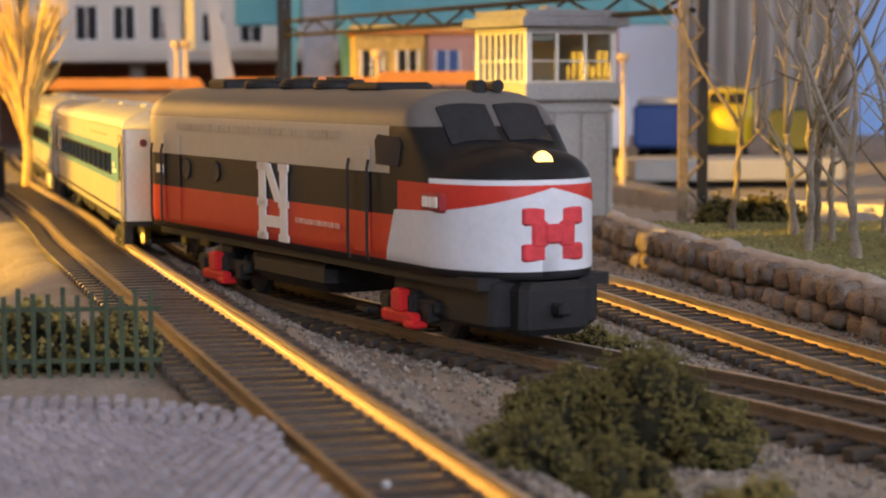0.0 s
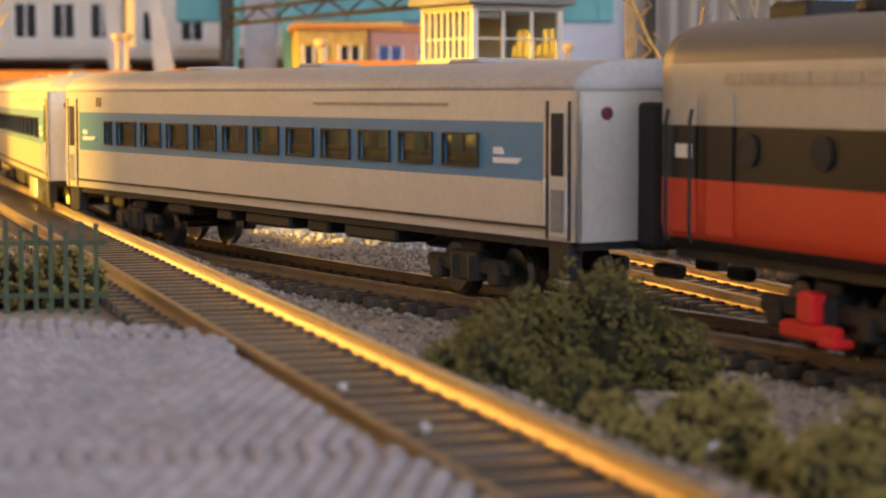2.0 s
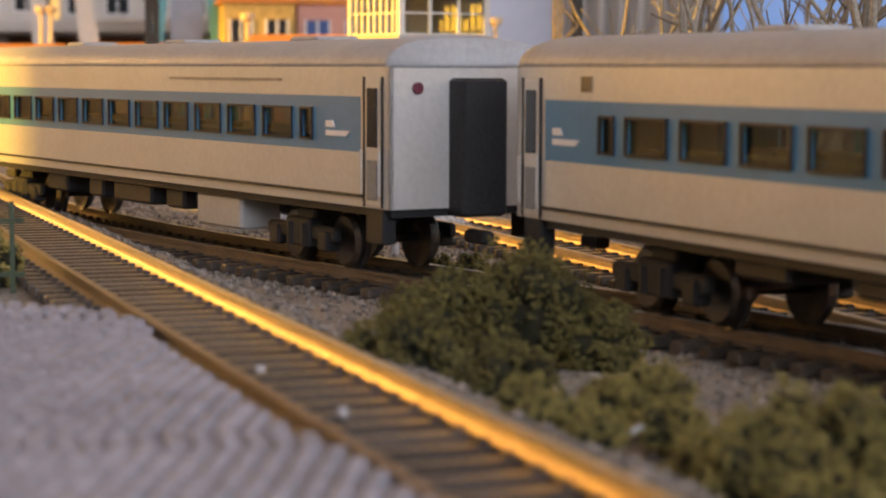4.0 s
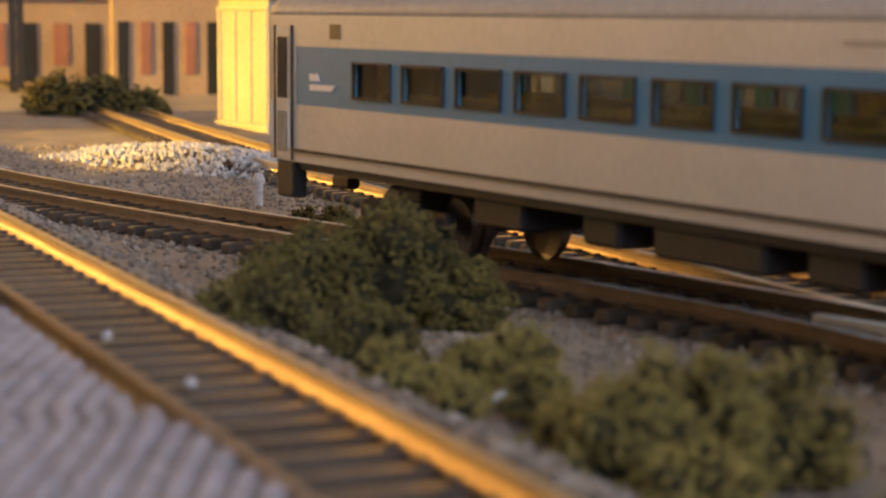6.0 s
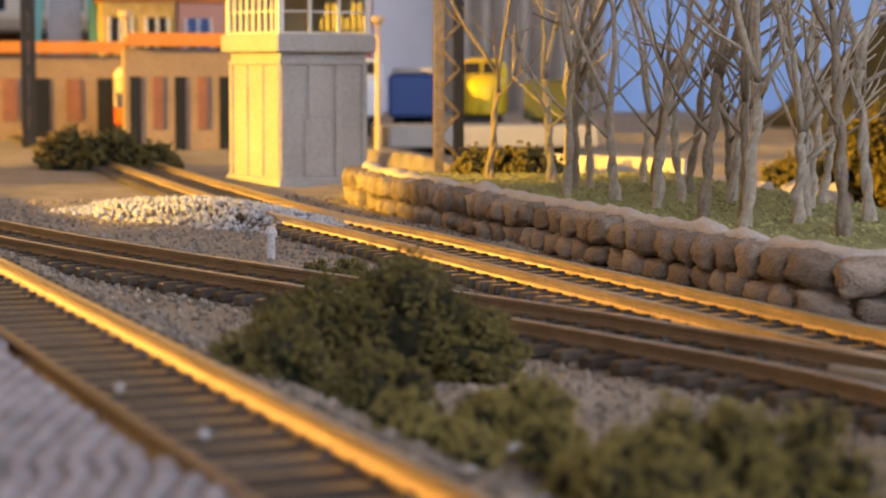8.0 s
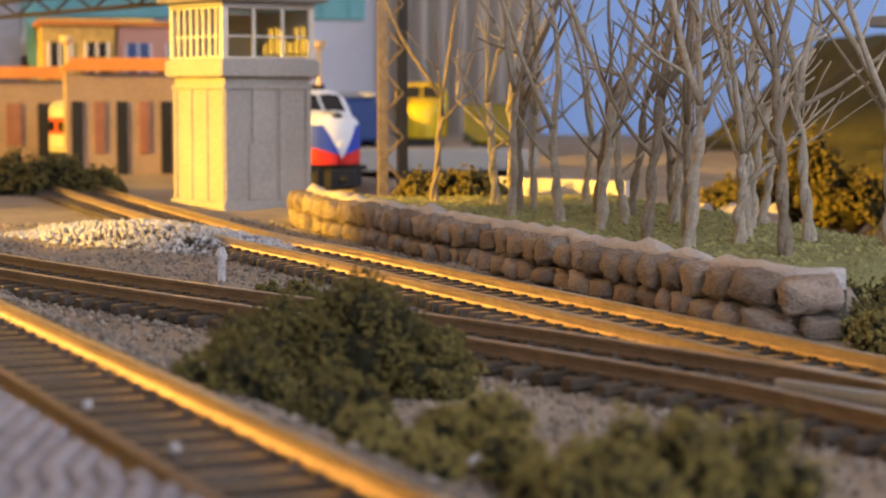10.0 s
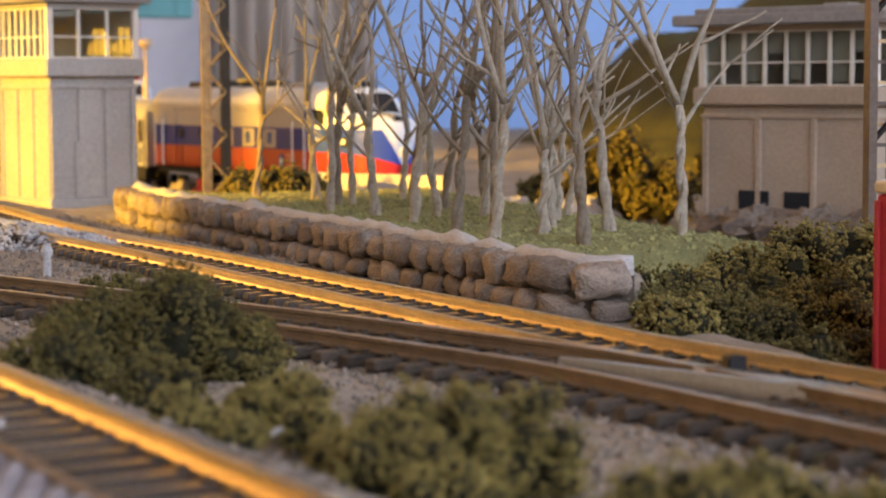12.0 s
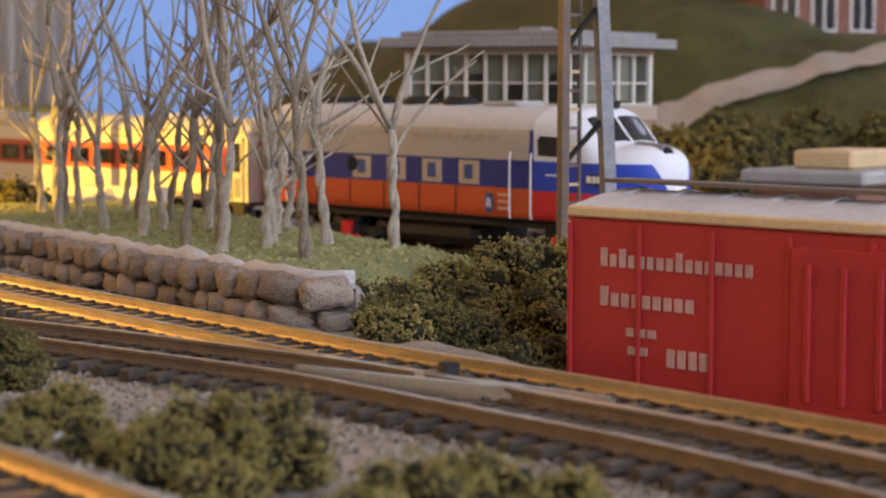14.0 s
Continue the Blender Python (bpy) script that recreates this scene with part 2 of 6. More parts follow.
class Solid:
    """Collects vertices and faces for one mesh."""

    def __init__(self):
        self.v, self.f = [], []

    def put(self, vs, fs):
        k = len(self.v)
        self.v.extend([tuple(p) for p in vs])
        self.f.extend([tuple(i + k for i in q) for q in fs])
        return self

    def box(self, x0, x1, y0, y1, z0, z1, c=0.0):
        """A box with its long edges chamfered by c."""
        if c <= 0:
            vs = [(x, y, z) for z in (z0, z1) for y in (y0, y1) for x in (x0, x1)]
            return self.put(vs, [(0, 2, 3, 1), (4, 5, 7, 6), (0, 1, 5, 4), (2, 6, 7, 3), (0, 4, 6, 2), (1, 3, 7, 5)])
        vs = []
        for z, i in ((z0, c), (z0 + c, 0), (z1 - c, 0), (z1, c)):
            a, b, d, e = x0 + i, x1 - i, y0 + i, y1 - i
            k = c
            vs += [(a + k, d, z), (b - k, d, z), (b, d + k, z), (b, e - k, z), (b - k, e, z), (a + k, e, z), (a, e - k, z), (a, d + k, z)]
        fs = [tuple(range(7, -1, -1)), tuple(range(24, 32))]
        for r in range(3):
            for i in range(8):
                j = (i + 1) % 8
                fs.append((r * 8 + i, r * 8 + j, r * 8 + 8 + j, r * 8 + 8 + i))
        return self.put(vs, fs)

    def tube(self, pts, radii, n=6, cap=True):
        pts = [Vector(p) for p in pts]
        if not hasattr(radii, "__len__"):
            radii = [radii] * len(pts)
        vs, fs = [], []
        for i, p in enumerate(pts):
            d = (pts[min(i + 1, len(pts) - 1)] - pts[max(i - 1, 0)]).normalized()
            u = d.cross(Vector((0.13, 0.31, 0.94)) if abs(d.z) < 0.8 else Vector((1, 0.1, 0))).normalized()
            w = d.cross(u)
            for k in range(n):
                a = 2 * math.pi * k / n
                vs.append(p + (u * math.cos(a) + w * math.sin(a)) * radii[i])
        for i in range(len(pts) - 1):
            for k in range(n):
                j = (k + 1) % n
                fs.append((i * n + k, i * n + j, i * n + n + j, i * n + n + k))
        if cap:
            fs += [tuple(range(n - 1, -1, -1)), tuple(range((len(pts) - 1) * n, len(pts) * n))]
        return self.put(vs, fs)

    def disc(self, c, axis, r, h, n=16, bevel=0.15):
        c, axis = Vector(c), Vector(axis).normalized()
        b = r * bevel
        return self.tube([c - axis * h / 2, c - axis * (h / 2 - b), c + axis * (h / 2 - b), c + axis * h / 2], [r - b, r, r, r - b], n)

    def loft(self, rings, closed=True, caps=True):
        n = len(rings[0])
        vs = [p for r in rings for p in r]
        fs = []
        for i in range(len(rings) - 1):
            for k in range(n if closed else n - 1):
                j = (k + 1) % n
                fs.append((i * n + k, i * n + j, i * n + n + j, i * n + n + k))
        if caps:
            fs += [tuple(range(n - 1, -1, -1)), tuple(range((len(rings) - 1) * n, len(rings) * n))]
        return self.put(vs, fs)

    def blob(self, c, r, seed, n=10, rough=0.25, squash=(1, 1, 1)):
        """A closed, uneven lump."""
        c = Vector(c)
        rings = []
        for i in range(1, n):
            th = math.pi * i / n
            ring = []
            for k in range(n + 4):
                ph = 2 * math.pi * k / (n + 4)
                d = Vector((math.sin(th) * math.cos(ph), math.sin(th) * math.sin(ph), math.cos(th)))
                q = r * (1 + rough * noise.noise(d * 2.3 + Vector((seed, seed * 1.7, 0))) + rough * 0.5 * noise.noise(d * 6 + Vector((0, seed, seed))))
                ring.append(c + Vector((d.x * squash[0], d.y * squash[1], d.z * squash[2])) * q)
            rings.append(ring[::-1])
        return self.loft(rings)

    def mesh(self, name, smooth=False):
        me = bpy.data.meshes.new(name)
        me.from_pydata(self.v, [], self.f)
        if smooth:
            me.polygons.foreach_set("use_smooth", [True] * len(me.polygons))
        me.update()
        return me


def part(name, solid, material, parent, label="", smooth=False, kind=""):
    me = solid.mesh(name, smooth)
    me.materials.append(material)
    ob = new(name, me)
    ob.parent = parent
    return tagged(ob, label, kind=kind)


def thing(name, solid, material, label, category, group="", kind="", smooth=False):
    me = solid.mesh(name, smooth)
    me.materials.append(material)
    return tagged(new(name, me), label, category, group, kind)


def base(name, label, category, m=None, group="", kind=""):
    ob = tagged(new(name), label, category, group, kind)
    ob.empty_display_size = 0.01
    if m is not None:
        ob.matrix_world = m
    return ob


def spline(ctrl, n=14):
    c = [Vector((*p, 0)) for p in ctrl]
    c = [2 * c[0] - c[1]] + c + [2 * c[-1] - c[-2]]
    out = []
    for i in range(1, len(c) - 2):
        a, b, d, e = c[i - 1:i + 3]
        for k in range(n):
            u = k / n
            out.append(0.5 * (2 * b + (d - a) * u + (2 * a - 5 * b + 4 * d - e) * u * u + (3 * b - a - 3 * d + e) * u ** 3))
    return out + [c[-2]]


class Line:
    """A way on the plan, by its length."""

    def __init__(self, ctrl, z):
        self.p, self.z = spline(ctrl), z
        self.s = [0.0]
        for a, b in zip(self.p, self.p[1:]):
            self.s.append(self.s[-1] + (b - a).length)
        self.xs, self.ys = [p.x for p in self.p], [p.y for p in self.p]
        self.ax, self.ay = np.array(self.xs), np.array(self.ys)

    def at(self, s):
        return Vector((float(np.interp(s, self.s, self.xs)), float(np.interp(s, self.s, self.ys)), self.z))

    def heading(self, s):
        return (self.at(s + 0.004) - self.at(s - 0.004)).normalized()

    def side(self, s, off):
        d = self.heading(s)
        return self.at(s) + Vector((d.y, -d.x, 0)) * off

    def dist(self, x, y):
        return float(np.sqrt(np.min((self.ax - x) ** 2 + (self.ay - y) ** 2)))


MID = Line([(-0.22, 1.75), (-0.173, 1.4), (-0.120, 1.1), (-0.085, 0.9), (-0.050, 0.7), (-0.031, 0.6), (-0.001, 0.51), (0.0287, 0.44), (0.0543, 0.388),
            (0.0827, 0.333), (0.0986, 0.298), (0.1131, 0.262), (0.1254, 0.212), (0.1345, 0.17), (0.141, 0.10), (0.15, -0.1), (0.155, -0.5), (0.15, -1.2)], 0.0)
THIRD = Line([(0.0, 1.30), (0.03, 1.02), (0.055, 0.76), (0.0745, 0.576), (0.0905, 0.487), (0.102, 0.4175), (0.111, 0.367), (0.1185, 0.326),
              (0.127, 0.278), (0.139, 0.233), (0.1495, 0.185), (0.158, 0.13), (0.165, 0.05), (0.17, -0.1)], 0.0)
NEAR = Line([(-0.127, 0.96), (-0.0744, 0.7134), (-0.0535, 0.60), (-0.0335, 0.50), (-0.0135, 0.40), (0.0060, 0.30), (0.0160, 0.249), (0.0256, 0.20),
             (0.0319, 0.167), (0.0445, 0.10), (0.064, 0.0), (0.084, -0.1)], 0.006)
FAR = Line([(0.43, 0.10), (0.36, 0.30), (0.320, 0.456), (0.264, 0.65), (0.205, 0.82), (0.155, 1.00), (0.105, 1.15), (0.035, 1.29), (-0.06, 1.40), (-0.22, 1.50), (-0.6, 1.60), (-1.0, 1.68), (-1.5, 1.72)], -0.0105)
BOXL = Line([(0.10, 0.56), (0.17, 0.375), (0.198, 0.305), (0.244, 0.173), (0.30, 0.01), (0.33, -0.1)], -0.025)

# ---------------------------------------------------------------- room and ground


def smooth(a, b, x):
    u = min(1.0, max(0.0, (x - a) / (b - a)))
    return u * u * (3 - 2 * u)


def wall_x(y):
    """The stone wall's line."""
    return float(np.interp(y, [0.33, 0.37, 0.42, 0.47, 0.53, 0.60, 0.68], [0.1455, 0.1405, 0.1345, 0.1300, 0.1215, 0.1130, 0.1090]))


def near_left(y):
    return 0.0319 - 0.196 * (y - 0.167) - 0.0085


def ground_z(x, y):
    z = -0.0047
    fd = FAR.dist(x, y)
    if x > 0.15:
        z += -0.0125 * smooth(0.19, 0.235, x) * smooth(1.25, 0.95, y)
    if 0.30 < y < 0.72:
        f = smooth(wall_x(y) + 0.002, wall_x(y) + 0.008, x) * smooth(0.335, 0.35, y) * smooth(0.72, 0.64, y) * smooth(0.226, 0.211, x)
        if x < 0.262 and fd > 0.028:
            z = z * (1 - f) + 0.004 * f
    bd = BOXL.dist(x, y)
    lo = smooth(0.055, 0.03, bd) * smooth(0.40, 0.34, y) * smooth(0.160, 0.172, x)
    z = z * (1 - lo) - 0.0297 * lo
    nd = NEAR.dist(x, y)
    e = smooth(0.034, 0.018, nd)
    z = z * (1 - e) + 0.0013 * e
    if x < near_left(y) + 0.004:
        e = smooth(near_left(y) + 0.004, near_left(y) - 0.004, x) * smooth(0.46, 0.40, y)
        z = z * (1 - e) + 0.0012 * e
    if fd < 0.03 and x > 0.15:
        z = -0.0167
    td = min(MID.dist(x, y), THIRD.dist(x, y))
    z += 0.0011 * noise.noise(Vector((x * 60, y * 60, 0))) * smooth(0.012, 0.03, td) + 0.0004 * noise.noise(Vector((x * 260, y * 260, 3)))
    return z


def build_ground():
    gx = np.concatenate([np.linspace(-1.6, -0.28, 8), np.linspace(-0.25, 0.46, 190), np.linspace(0.5, 2.2, 12)])
    gy = np.concatenate([np.linspace(-1.3, -0.1, 7), np.linspace(0.0, 0.75, 200), np.linspace(0.76, 1.5, 80), np.linspace(1.6, 3.0, 8)])
    vs = [(x, y, ground_z(x, y)) for y in gy for x in gx]
    n = len(gx)
    fs = [(j * n + i, j * n + i + 1, j * n + n + i + 1, j * n + n + i) for j in range(len(gy) - 1) for i in range(n - 1)]
    ob = thing("ground", Solid().put(vs, fs), M_GROUND, "grey gravel scenery base of the model railway", "ground", kind="structure", smooth=True)
    return ob


build_ground()


def build_field():
    ys = np.linspace(0.352, 0.655, 60)
    vs, fs = [], []
    for y in ys:
        for k in range(24):
            x = wall_x(y) + 0.003 + k / 23 * (0.213 - wall_x(y))
            vs.append((x, y, ground_z(x, y) + 0.0006))
    for j in range(59):
        for i in range(23):
            fs.append((j * 24 + i, j * 24 + i + 1, j * 24 + 25 + i, j * 24 + 24 + i))
    thing("field", Solid().put(vs, fs), M_GRASS, "pale green turf behind the stone wall", "grass", kind="structure", smooth=True)
    rng = random.Random(5)
    s = Solid()
    for _ in range(5000):
        y = rng.uniform(0.353, 0.65)
        x = rng.uniform(wall_x(y) + 0.005, 0.212)
        r = rng.uniform(0.0003, 0.0008)
        z = ground_z(x, y) + 0.0006
        s.put([(x - r, y - r, z - r), (x + r, y - r, z), (x, y + r, z), (x, y, z + r)], [(0, 1, 3), (1, 2, 3), (2, 0, 3)])
    thing("grass_flock", s, M_GRASSFLECK, "fine pale green turf fibres on the field", "grass", kind="stuff")


build_field()


def room_wall(name, boxes):
    s = Solid()
    for b in boxes:
        s.box(*b)
    thing(name, s, M_ROOMWALL, "unseen plastered room wall added to block and shape the light", "wall", kind="structure")


# unseen walls added to shape light: west openings cut sun patches, others hold lamps
room_wall("sun_mask_west", [(-2.12, -2.0, -2.12, -0.08, -1.0, 1.9), (-2.12, -2.0, 0.85, 1.80, -1.0, 1.9), (-2.12, -2.0, -0.08, 0.85, -1.0, 0.26), (-2.12, -2.0, -0.08, 0.85, 0.475, 1.9), (-2.08, -2.03, 0.15, 0.245, 0.26, 0.475), (-2.12, -2.0, 2.95, 3.42, -1.0, 1.9), (-2.12, -2.0, 1.80, 2.95, -1.0, 0.02), (-2.12, -2.0, 1.80, 2.95, 1.2, 1.9)])
room_wall("wall_south", [(-2.0, 2.4, -2.12, -2.0, -1.0, 0.3), (-2.0, 2.4, -2.12, -2.0, 1.55, 1.9), (-2.0, -0.6, -2.12, -2.0, 0.3, 1.55), (1.8, 2.4, -2.12, -2.0, 0.3, 1.55)])
room_wall("wall_east", [(2.4, 2.52, -2.12, -0.4, -1.0, 1.9), (2.4, 2.52, 1.4, 3.42, -1.0, 1.9), (2.4, 2.52, -0.4, 1.4, -1.0, 0.4), (2.4, 2.52, -0.4, 1.4, 1.5, 1.9)])
room_wall("wall_north", [(-1.05, 2.4, 3.3, 3.42, -1.0, 1.9), (-2.0, -1.78, 3.3, 3.42, -1.0, 1.9), (-1.78, -1.05, 3.3, 3.42, -1.0, 0.08), (-1.78, -1.05, 3.3, 3.42, 1.02, 1.9)])
thing("floor", Solid().box(-2.12, 2.52, -2.12, 3.42, -1.1, -1.0), M_ROOMFLOOR, "brown floorboards of the room", "floor", kind="structure")
# unseen ceiling added to keep sky light out
thing("ceiling", Solid().box(-2.12, 2.52, -2.12, 3.42, 1.9, 2.0), M_ROOMWALL, "unseen plain room ceiling added to shut out the sky", "ceiling", kind="structure")
# painted sky behind the scenery, and the pale wall beside it
thing("backdrop", Solid().box(0.53, 2.2, 1.90, 1.92, -0.03, 0.75), M_SKYBOARD, "painted blue sky backdrop board", "backdrop", kind="structure")
thing("wall_pale", Solid().box(0.18, 0.44, 1.93, 1.95, -0.03, 0.9), mat("pale_board", (0.62, 0.66, 0.74), 0.9, 0, 0.06, 6, 0.02, 60), "pale blue-white wall board behind the yard", "wall", kind="structure")


def build_curtain():
    s = Solid()
    vs, fs = [], []
    for i in range(41):
        x = 0.40 + 0.155 * i / 40
        y = 1.895 + 0.006 * math.sin(i * 1.25)
        vs += [(x, y, -0.03), (x, y, 0.9), (x, y + 0.004, 0.9), (x, y + 0.004, -0.03)]
    for i in range(40):
        for k in range(4):
            fs.append((i * 4 + k, i * 4 + (k + 1) % 4, i * 4 + 4 + (k + 1) % 4, i * 4 + 4 + k))
    thing("curtain", s.put(vs, fs), mat("curtain_cloth", (0.56, 0.50, 0.44), 0.9, 0, 0.1, 12, 0.1, 300), "beige cloth curtain hanging beside the painted sky", "curtain", smooth=True)


build_curtain()


def hill_z(x, y):
    """A round hill behind the tower, and the slope that climbs beside it."""
    r2 = ((x - 0.70) / 0.235) ** 2 + ((y - 1.12) / 0.32) ** 2
    q = 0.63 * x + 0.78 * y
    slope = 0.105 * smooth(0.93, 1.20, q) * smooth(0.50, 0.64, x) * smooth(1.36, 1.15, x) * smooth(1.60, 1.40, y)
    lumps = 0.008 * noise.noise(Vector((x * 14, y * 14, 1))) + 0.004 * noise.noise(Vector((x * 55, y * 55, 1)))
    return -0.03 + max(0.15 * max(0.0, 1 - r2), slope) + lumps


def build_hill():
    vs, fs = [], []
    n = 110
    for j in range(n):
        for i in range(n):
            x, y = 0.36 + 1.0 * i / (n - 1), 0.60 + 1.0 * j / (n - 1)
            vs.append((x, y, hill_z(x, y)))
    for j in range(n - 1):
        for i in range(n - 1):
            fs.append((j * n + i, j * n + i + 1, j * n + n + i + 1, j * n + n + i))
    thing("hill", Solid().put(vs, fs), M_HILL, "brown and olive turf hill behind the tower", "hill", kind="structure", smooth=True)


build_hill()

# ---------------------------------------------------------------- tracks


def rail_solid(line, s0, s1, off, step=0.004, h=0.0025):
    prof = [(-0.0012, -h), (-0.0012, -h + 0.0004), (-0.0003, -h + 0.0007), (-0.0003, -0.0009), (-0.0006, -0.0007), (-0.0006, -0.0001), (-0.0004, 0.0),
            (0.0004, 0.0), (0.0006, -0.0001), (0.0006, -0.0007), (0.0003, -0.0009), (0.0003, -h + 0.0007), (0.0012, -h + 0.0004), (0.0012, -h)]
    rings = []
    n = max(2, int((s1 - s0) / step))
    for i in range(n + 1):
        s = s0 + (s1 - s0) * i / n
        d = line.heading(s)
        nr = Vector((d.y, -d.x, 0))
        c = line.at(s) + nr * off
        rings.append([c + nr * a + Vector((0, 0, b)) for a, b in prof])
    return Solid().loft(rings)


def tie_solid():
    s = Solid().box(-0.0015, 0.0015, -0.0148, 0.0148, -0.0019, 0.0, 0.0003)
    for y in (-0.0083, 0.0083):
        for o in (-0.0019, 0.0019):
            s.box(-0.0005, 0.0005, y + o - 0.0006, y + o + 0.0005, -0.0001, 0.0006)
    return s


TIE = tie_solid().mesh("tie")
TIE.materials.append(M_TIE)


def build_track(name, line, s0, s1, label, metals, heads, ties=(None, None), pitch=0.0068):
    """Two rails, each with its own web and running head, on ties."""
    tr = base(name, label, "railway track", kind="structure")
    for off, metal, head in ((-0.0083, metals[0], heads[0]), (0.0083, metals[1], heads[1])):
        r = part("rail", rail_solid(line, s0, s1, off), metal, tr)
        r.data.materials.append(head)
        nf = len(r.data.polygons)
        r.data.polygons.foreach_set("material_index", [1 if i < nf - 2 and i % 14 in (5, 6, 7) else 0 for i in range(nf)])
    n = int((s1 - s0) / pitch)
    rng = random.Random(len(name))
    rest = Solid()
    count = 0
    for i in range(n):
        s = s0 + (i + 0.5) * pitch
        d = line.heading(s)
        m = Matrix.Translation(line.at(s) + Vector((0, 0, -0.0024))) @ Matrix.Rotation(math.atan2(d.y, d.x) + rng.uniform(-0.02, 0.02), 4, "Z")
        if ties[0] is not None and ties[0] <= s <= ties[1] and count < 290:
            ob = new("tie", TIE)
            ob.parent = tr
            ob.matrix_local = m
            count += 1
        else:
            t = tie_solid()
            rest.put([m @ Vector(v) for v in t.v], t.f)
    if rest.v:
        part("far_ties", rest, M_TIE, tr, kind="stuff")
    return tr


# ---------------------------------------------------------------- rolling stock


def truck(parent, x, six=False, shoes=None):
    """A bogie: side frames, springs, axles and wheels."""
    half = 0.0185 if six else 0.0145
    t = part("truck", Solid().box(x - 0.004, x + 0.004, -0.0125, 0.0125, 0.006, 0.0115, 0.0005), M_UNDER, parent)
    for y in (-0.0128, 0.0128):
        s = Solid()
        s.box(x - half, x + half, y - 0.001, y + 0.001, 0.0052, 0.0082, 0.0005)
        s.box(x - 0.005, x + 0.005, y - 0.0015, y + 0.0015, 0.0038, 0.0095, 0.0004)
        for k in (-1, 1):
            s.box(x + k * half * 0.72 - 0.002, x + k * half * 0.72 + 0.002, y - 0.0016, y + 0.0016, 0.0035, 0.0075, 0.0004)
            s.tube([(x + k * 0.003, y * 1.08, 0.004), (x + k * 0.003, y * 1.08, 0.0085)], 0.0011, 8)
        part("side_frame", s, M_UNDER, t)
    for ax in ((-0.7, 0, 0.7) if six else (-0.72, 0.72)):
        w = Solid()
        for y in (-0.0083, 0.0083):
            w.disc((x + ax * half, y, 0.0055), (0, 1, 0), 0.0055, 0.0024, 20)
            w.disc((x + ax * half, y * 0.88, 0.0055), (0, 1, 0), 0.0061, 0.0006, 20)
        w.tube([(x + ax * half, -0.0085, 0.0055), (x + ax * half, 0.0085, 0.0055)], 0.0010, 8)
        part("wheel", w, M_WHEEL, t)
    if shoes:
        for y in (-0.0152, 0.0152):
            r = Solid()
            r.box(x - 0.008, x + 0.008, y - 0.0012, y + 0.0012, 0.0026, 0.0052, 0.0005)
            r.box(x - 0.0025, x + 0.0025, y - 0.0014, y + 0.0014, 0.005, 0.0098, 0.0005)
            r.box(x + 0.005, x + 0.0095, y - 0.002, y + 0.002, 0.0022, 0.0036, 0.0004)
            part("contact_shoe", r, shoes, t, "red third-rail contact shoe")
    return t


LOCO_L, LOCO_S = 0.178, 0.89


def loco_ring(x):
    """Half width, side top and crown of the body at x along it."""
    w, top, eave = 0.0172, 0.0505, 0.0425
    if x > 0.162:
        u = smooth(0.165, 0.182, x)
        top, eave = 0.0505 - 0.0110 * u, 0.0425 - 0.0115 * u
    if x > 0.174:
        u = min(1.0, (x - 0.174) / 0.026)
        w = 0.0172 * (0.15 + 0.85 * (1 - u ** 2.3) ** 0.55)
        k = max(0.0, (u - 0.58) / 0.42)
        drop = 1 - math.sqrt(max(0.0, 1 - k ** 2.4))
        top -= 0.0010 * u + 0.0100 * drop
        eave -= 0.0010 * u + 0.0080 * drop
    return w, eave, top


def loco_crown(x, y):
    """Height of the body's upper surface."""
    w, eave, top = loco_ring(x)
    q = min(1.0, abs(y) / w)
    a = math.acos(q ** (1 / 0.72))
    return eave + (top - eave) * math.sin(a) ** 0.85


def crown_patch(x0, x1, y0, y1, lift, n=8):
    """A thin pane that follows the body's upper surface."""
    vs, fs = [], []
    for e in (0.0, lift):
        for i in range(n + 1):
            for j in range(n + 1):
                y = y0 + (y1 - y0) * j / n
                x = x0 + (x1 - x0) * i / n - 0.10 * abs(y)
                vs.append((x + e * 0.7, y, loco_crown(x, y) - 0.0002 + e))
    m = n + 1
    for i in range(n):
        for j in range(n):
            a = m * m + i * m + j
            fs.append((a, a + m, a + m + 1, a + 1))
    rim = [i * m for i in range(m)] + [n * m + j for j in range(1, m)] + [i * m + n for i in range(n - 1, -1, -1)] + [j for j in range(n - 1, 0, -1)]
    for a, b in zip(rim, rim[1:] + rim[:1]):
        fs.append((a, b, m * m + b, m * m + a))
    return Solid().put(vs, fs)


def loco_body():
    rings = []
    xs = list(np.linspace(0.0, 0.160, 40)) + list(np.linspace(0.162, 0.190, 28)) + [0.200 - 0.0100 * (1 - k / 22) ** 2 for k in range(1, 23)]
    for x in xs:
        w, eave, top = loco_ring(x)
        half = [(w * (0.97 if i == 0 else 1.0), 0.0140 + (eave - 0.0140) * i / 8) for i in range(9)]
        for k in range(1, 10):
            a = math.pi / 2 * k / 9
            half.append((w * math.cos(a) ** 0.72 if k < 9 else 0.0, eave + (top - eave) * math.sin(a) ** 0.85))
        ring = [(x, y, z) for y, z in half] + [(x, -y, z) for y, z in half[-2::-1]]
        rings.append(ring)
    return Solid().loft(rings)


def slab(pts, y, t=0.0004):
    """A flat shape given by (x, z) corners, standing on the side at y."""
    s = Solid()
    sg = 1 if y > 0 else -1
    a = [(x, y, z) for x, z in pts]
    b = [(x, y + sg * t, z) for x, z in pts]
    n = len(pts)
    return s.put(a + b, [tuple(range(n)), tuple(range(2 * n - 1, n - 1, -1))] + [(i, (i + 1) % n, n + (i + 1) % n, n + i) for i in range(n)])


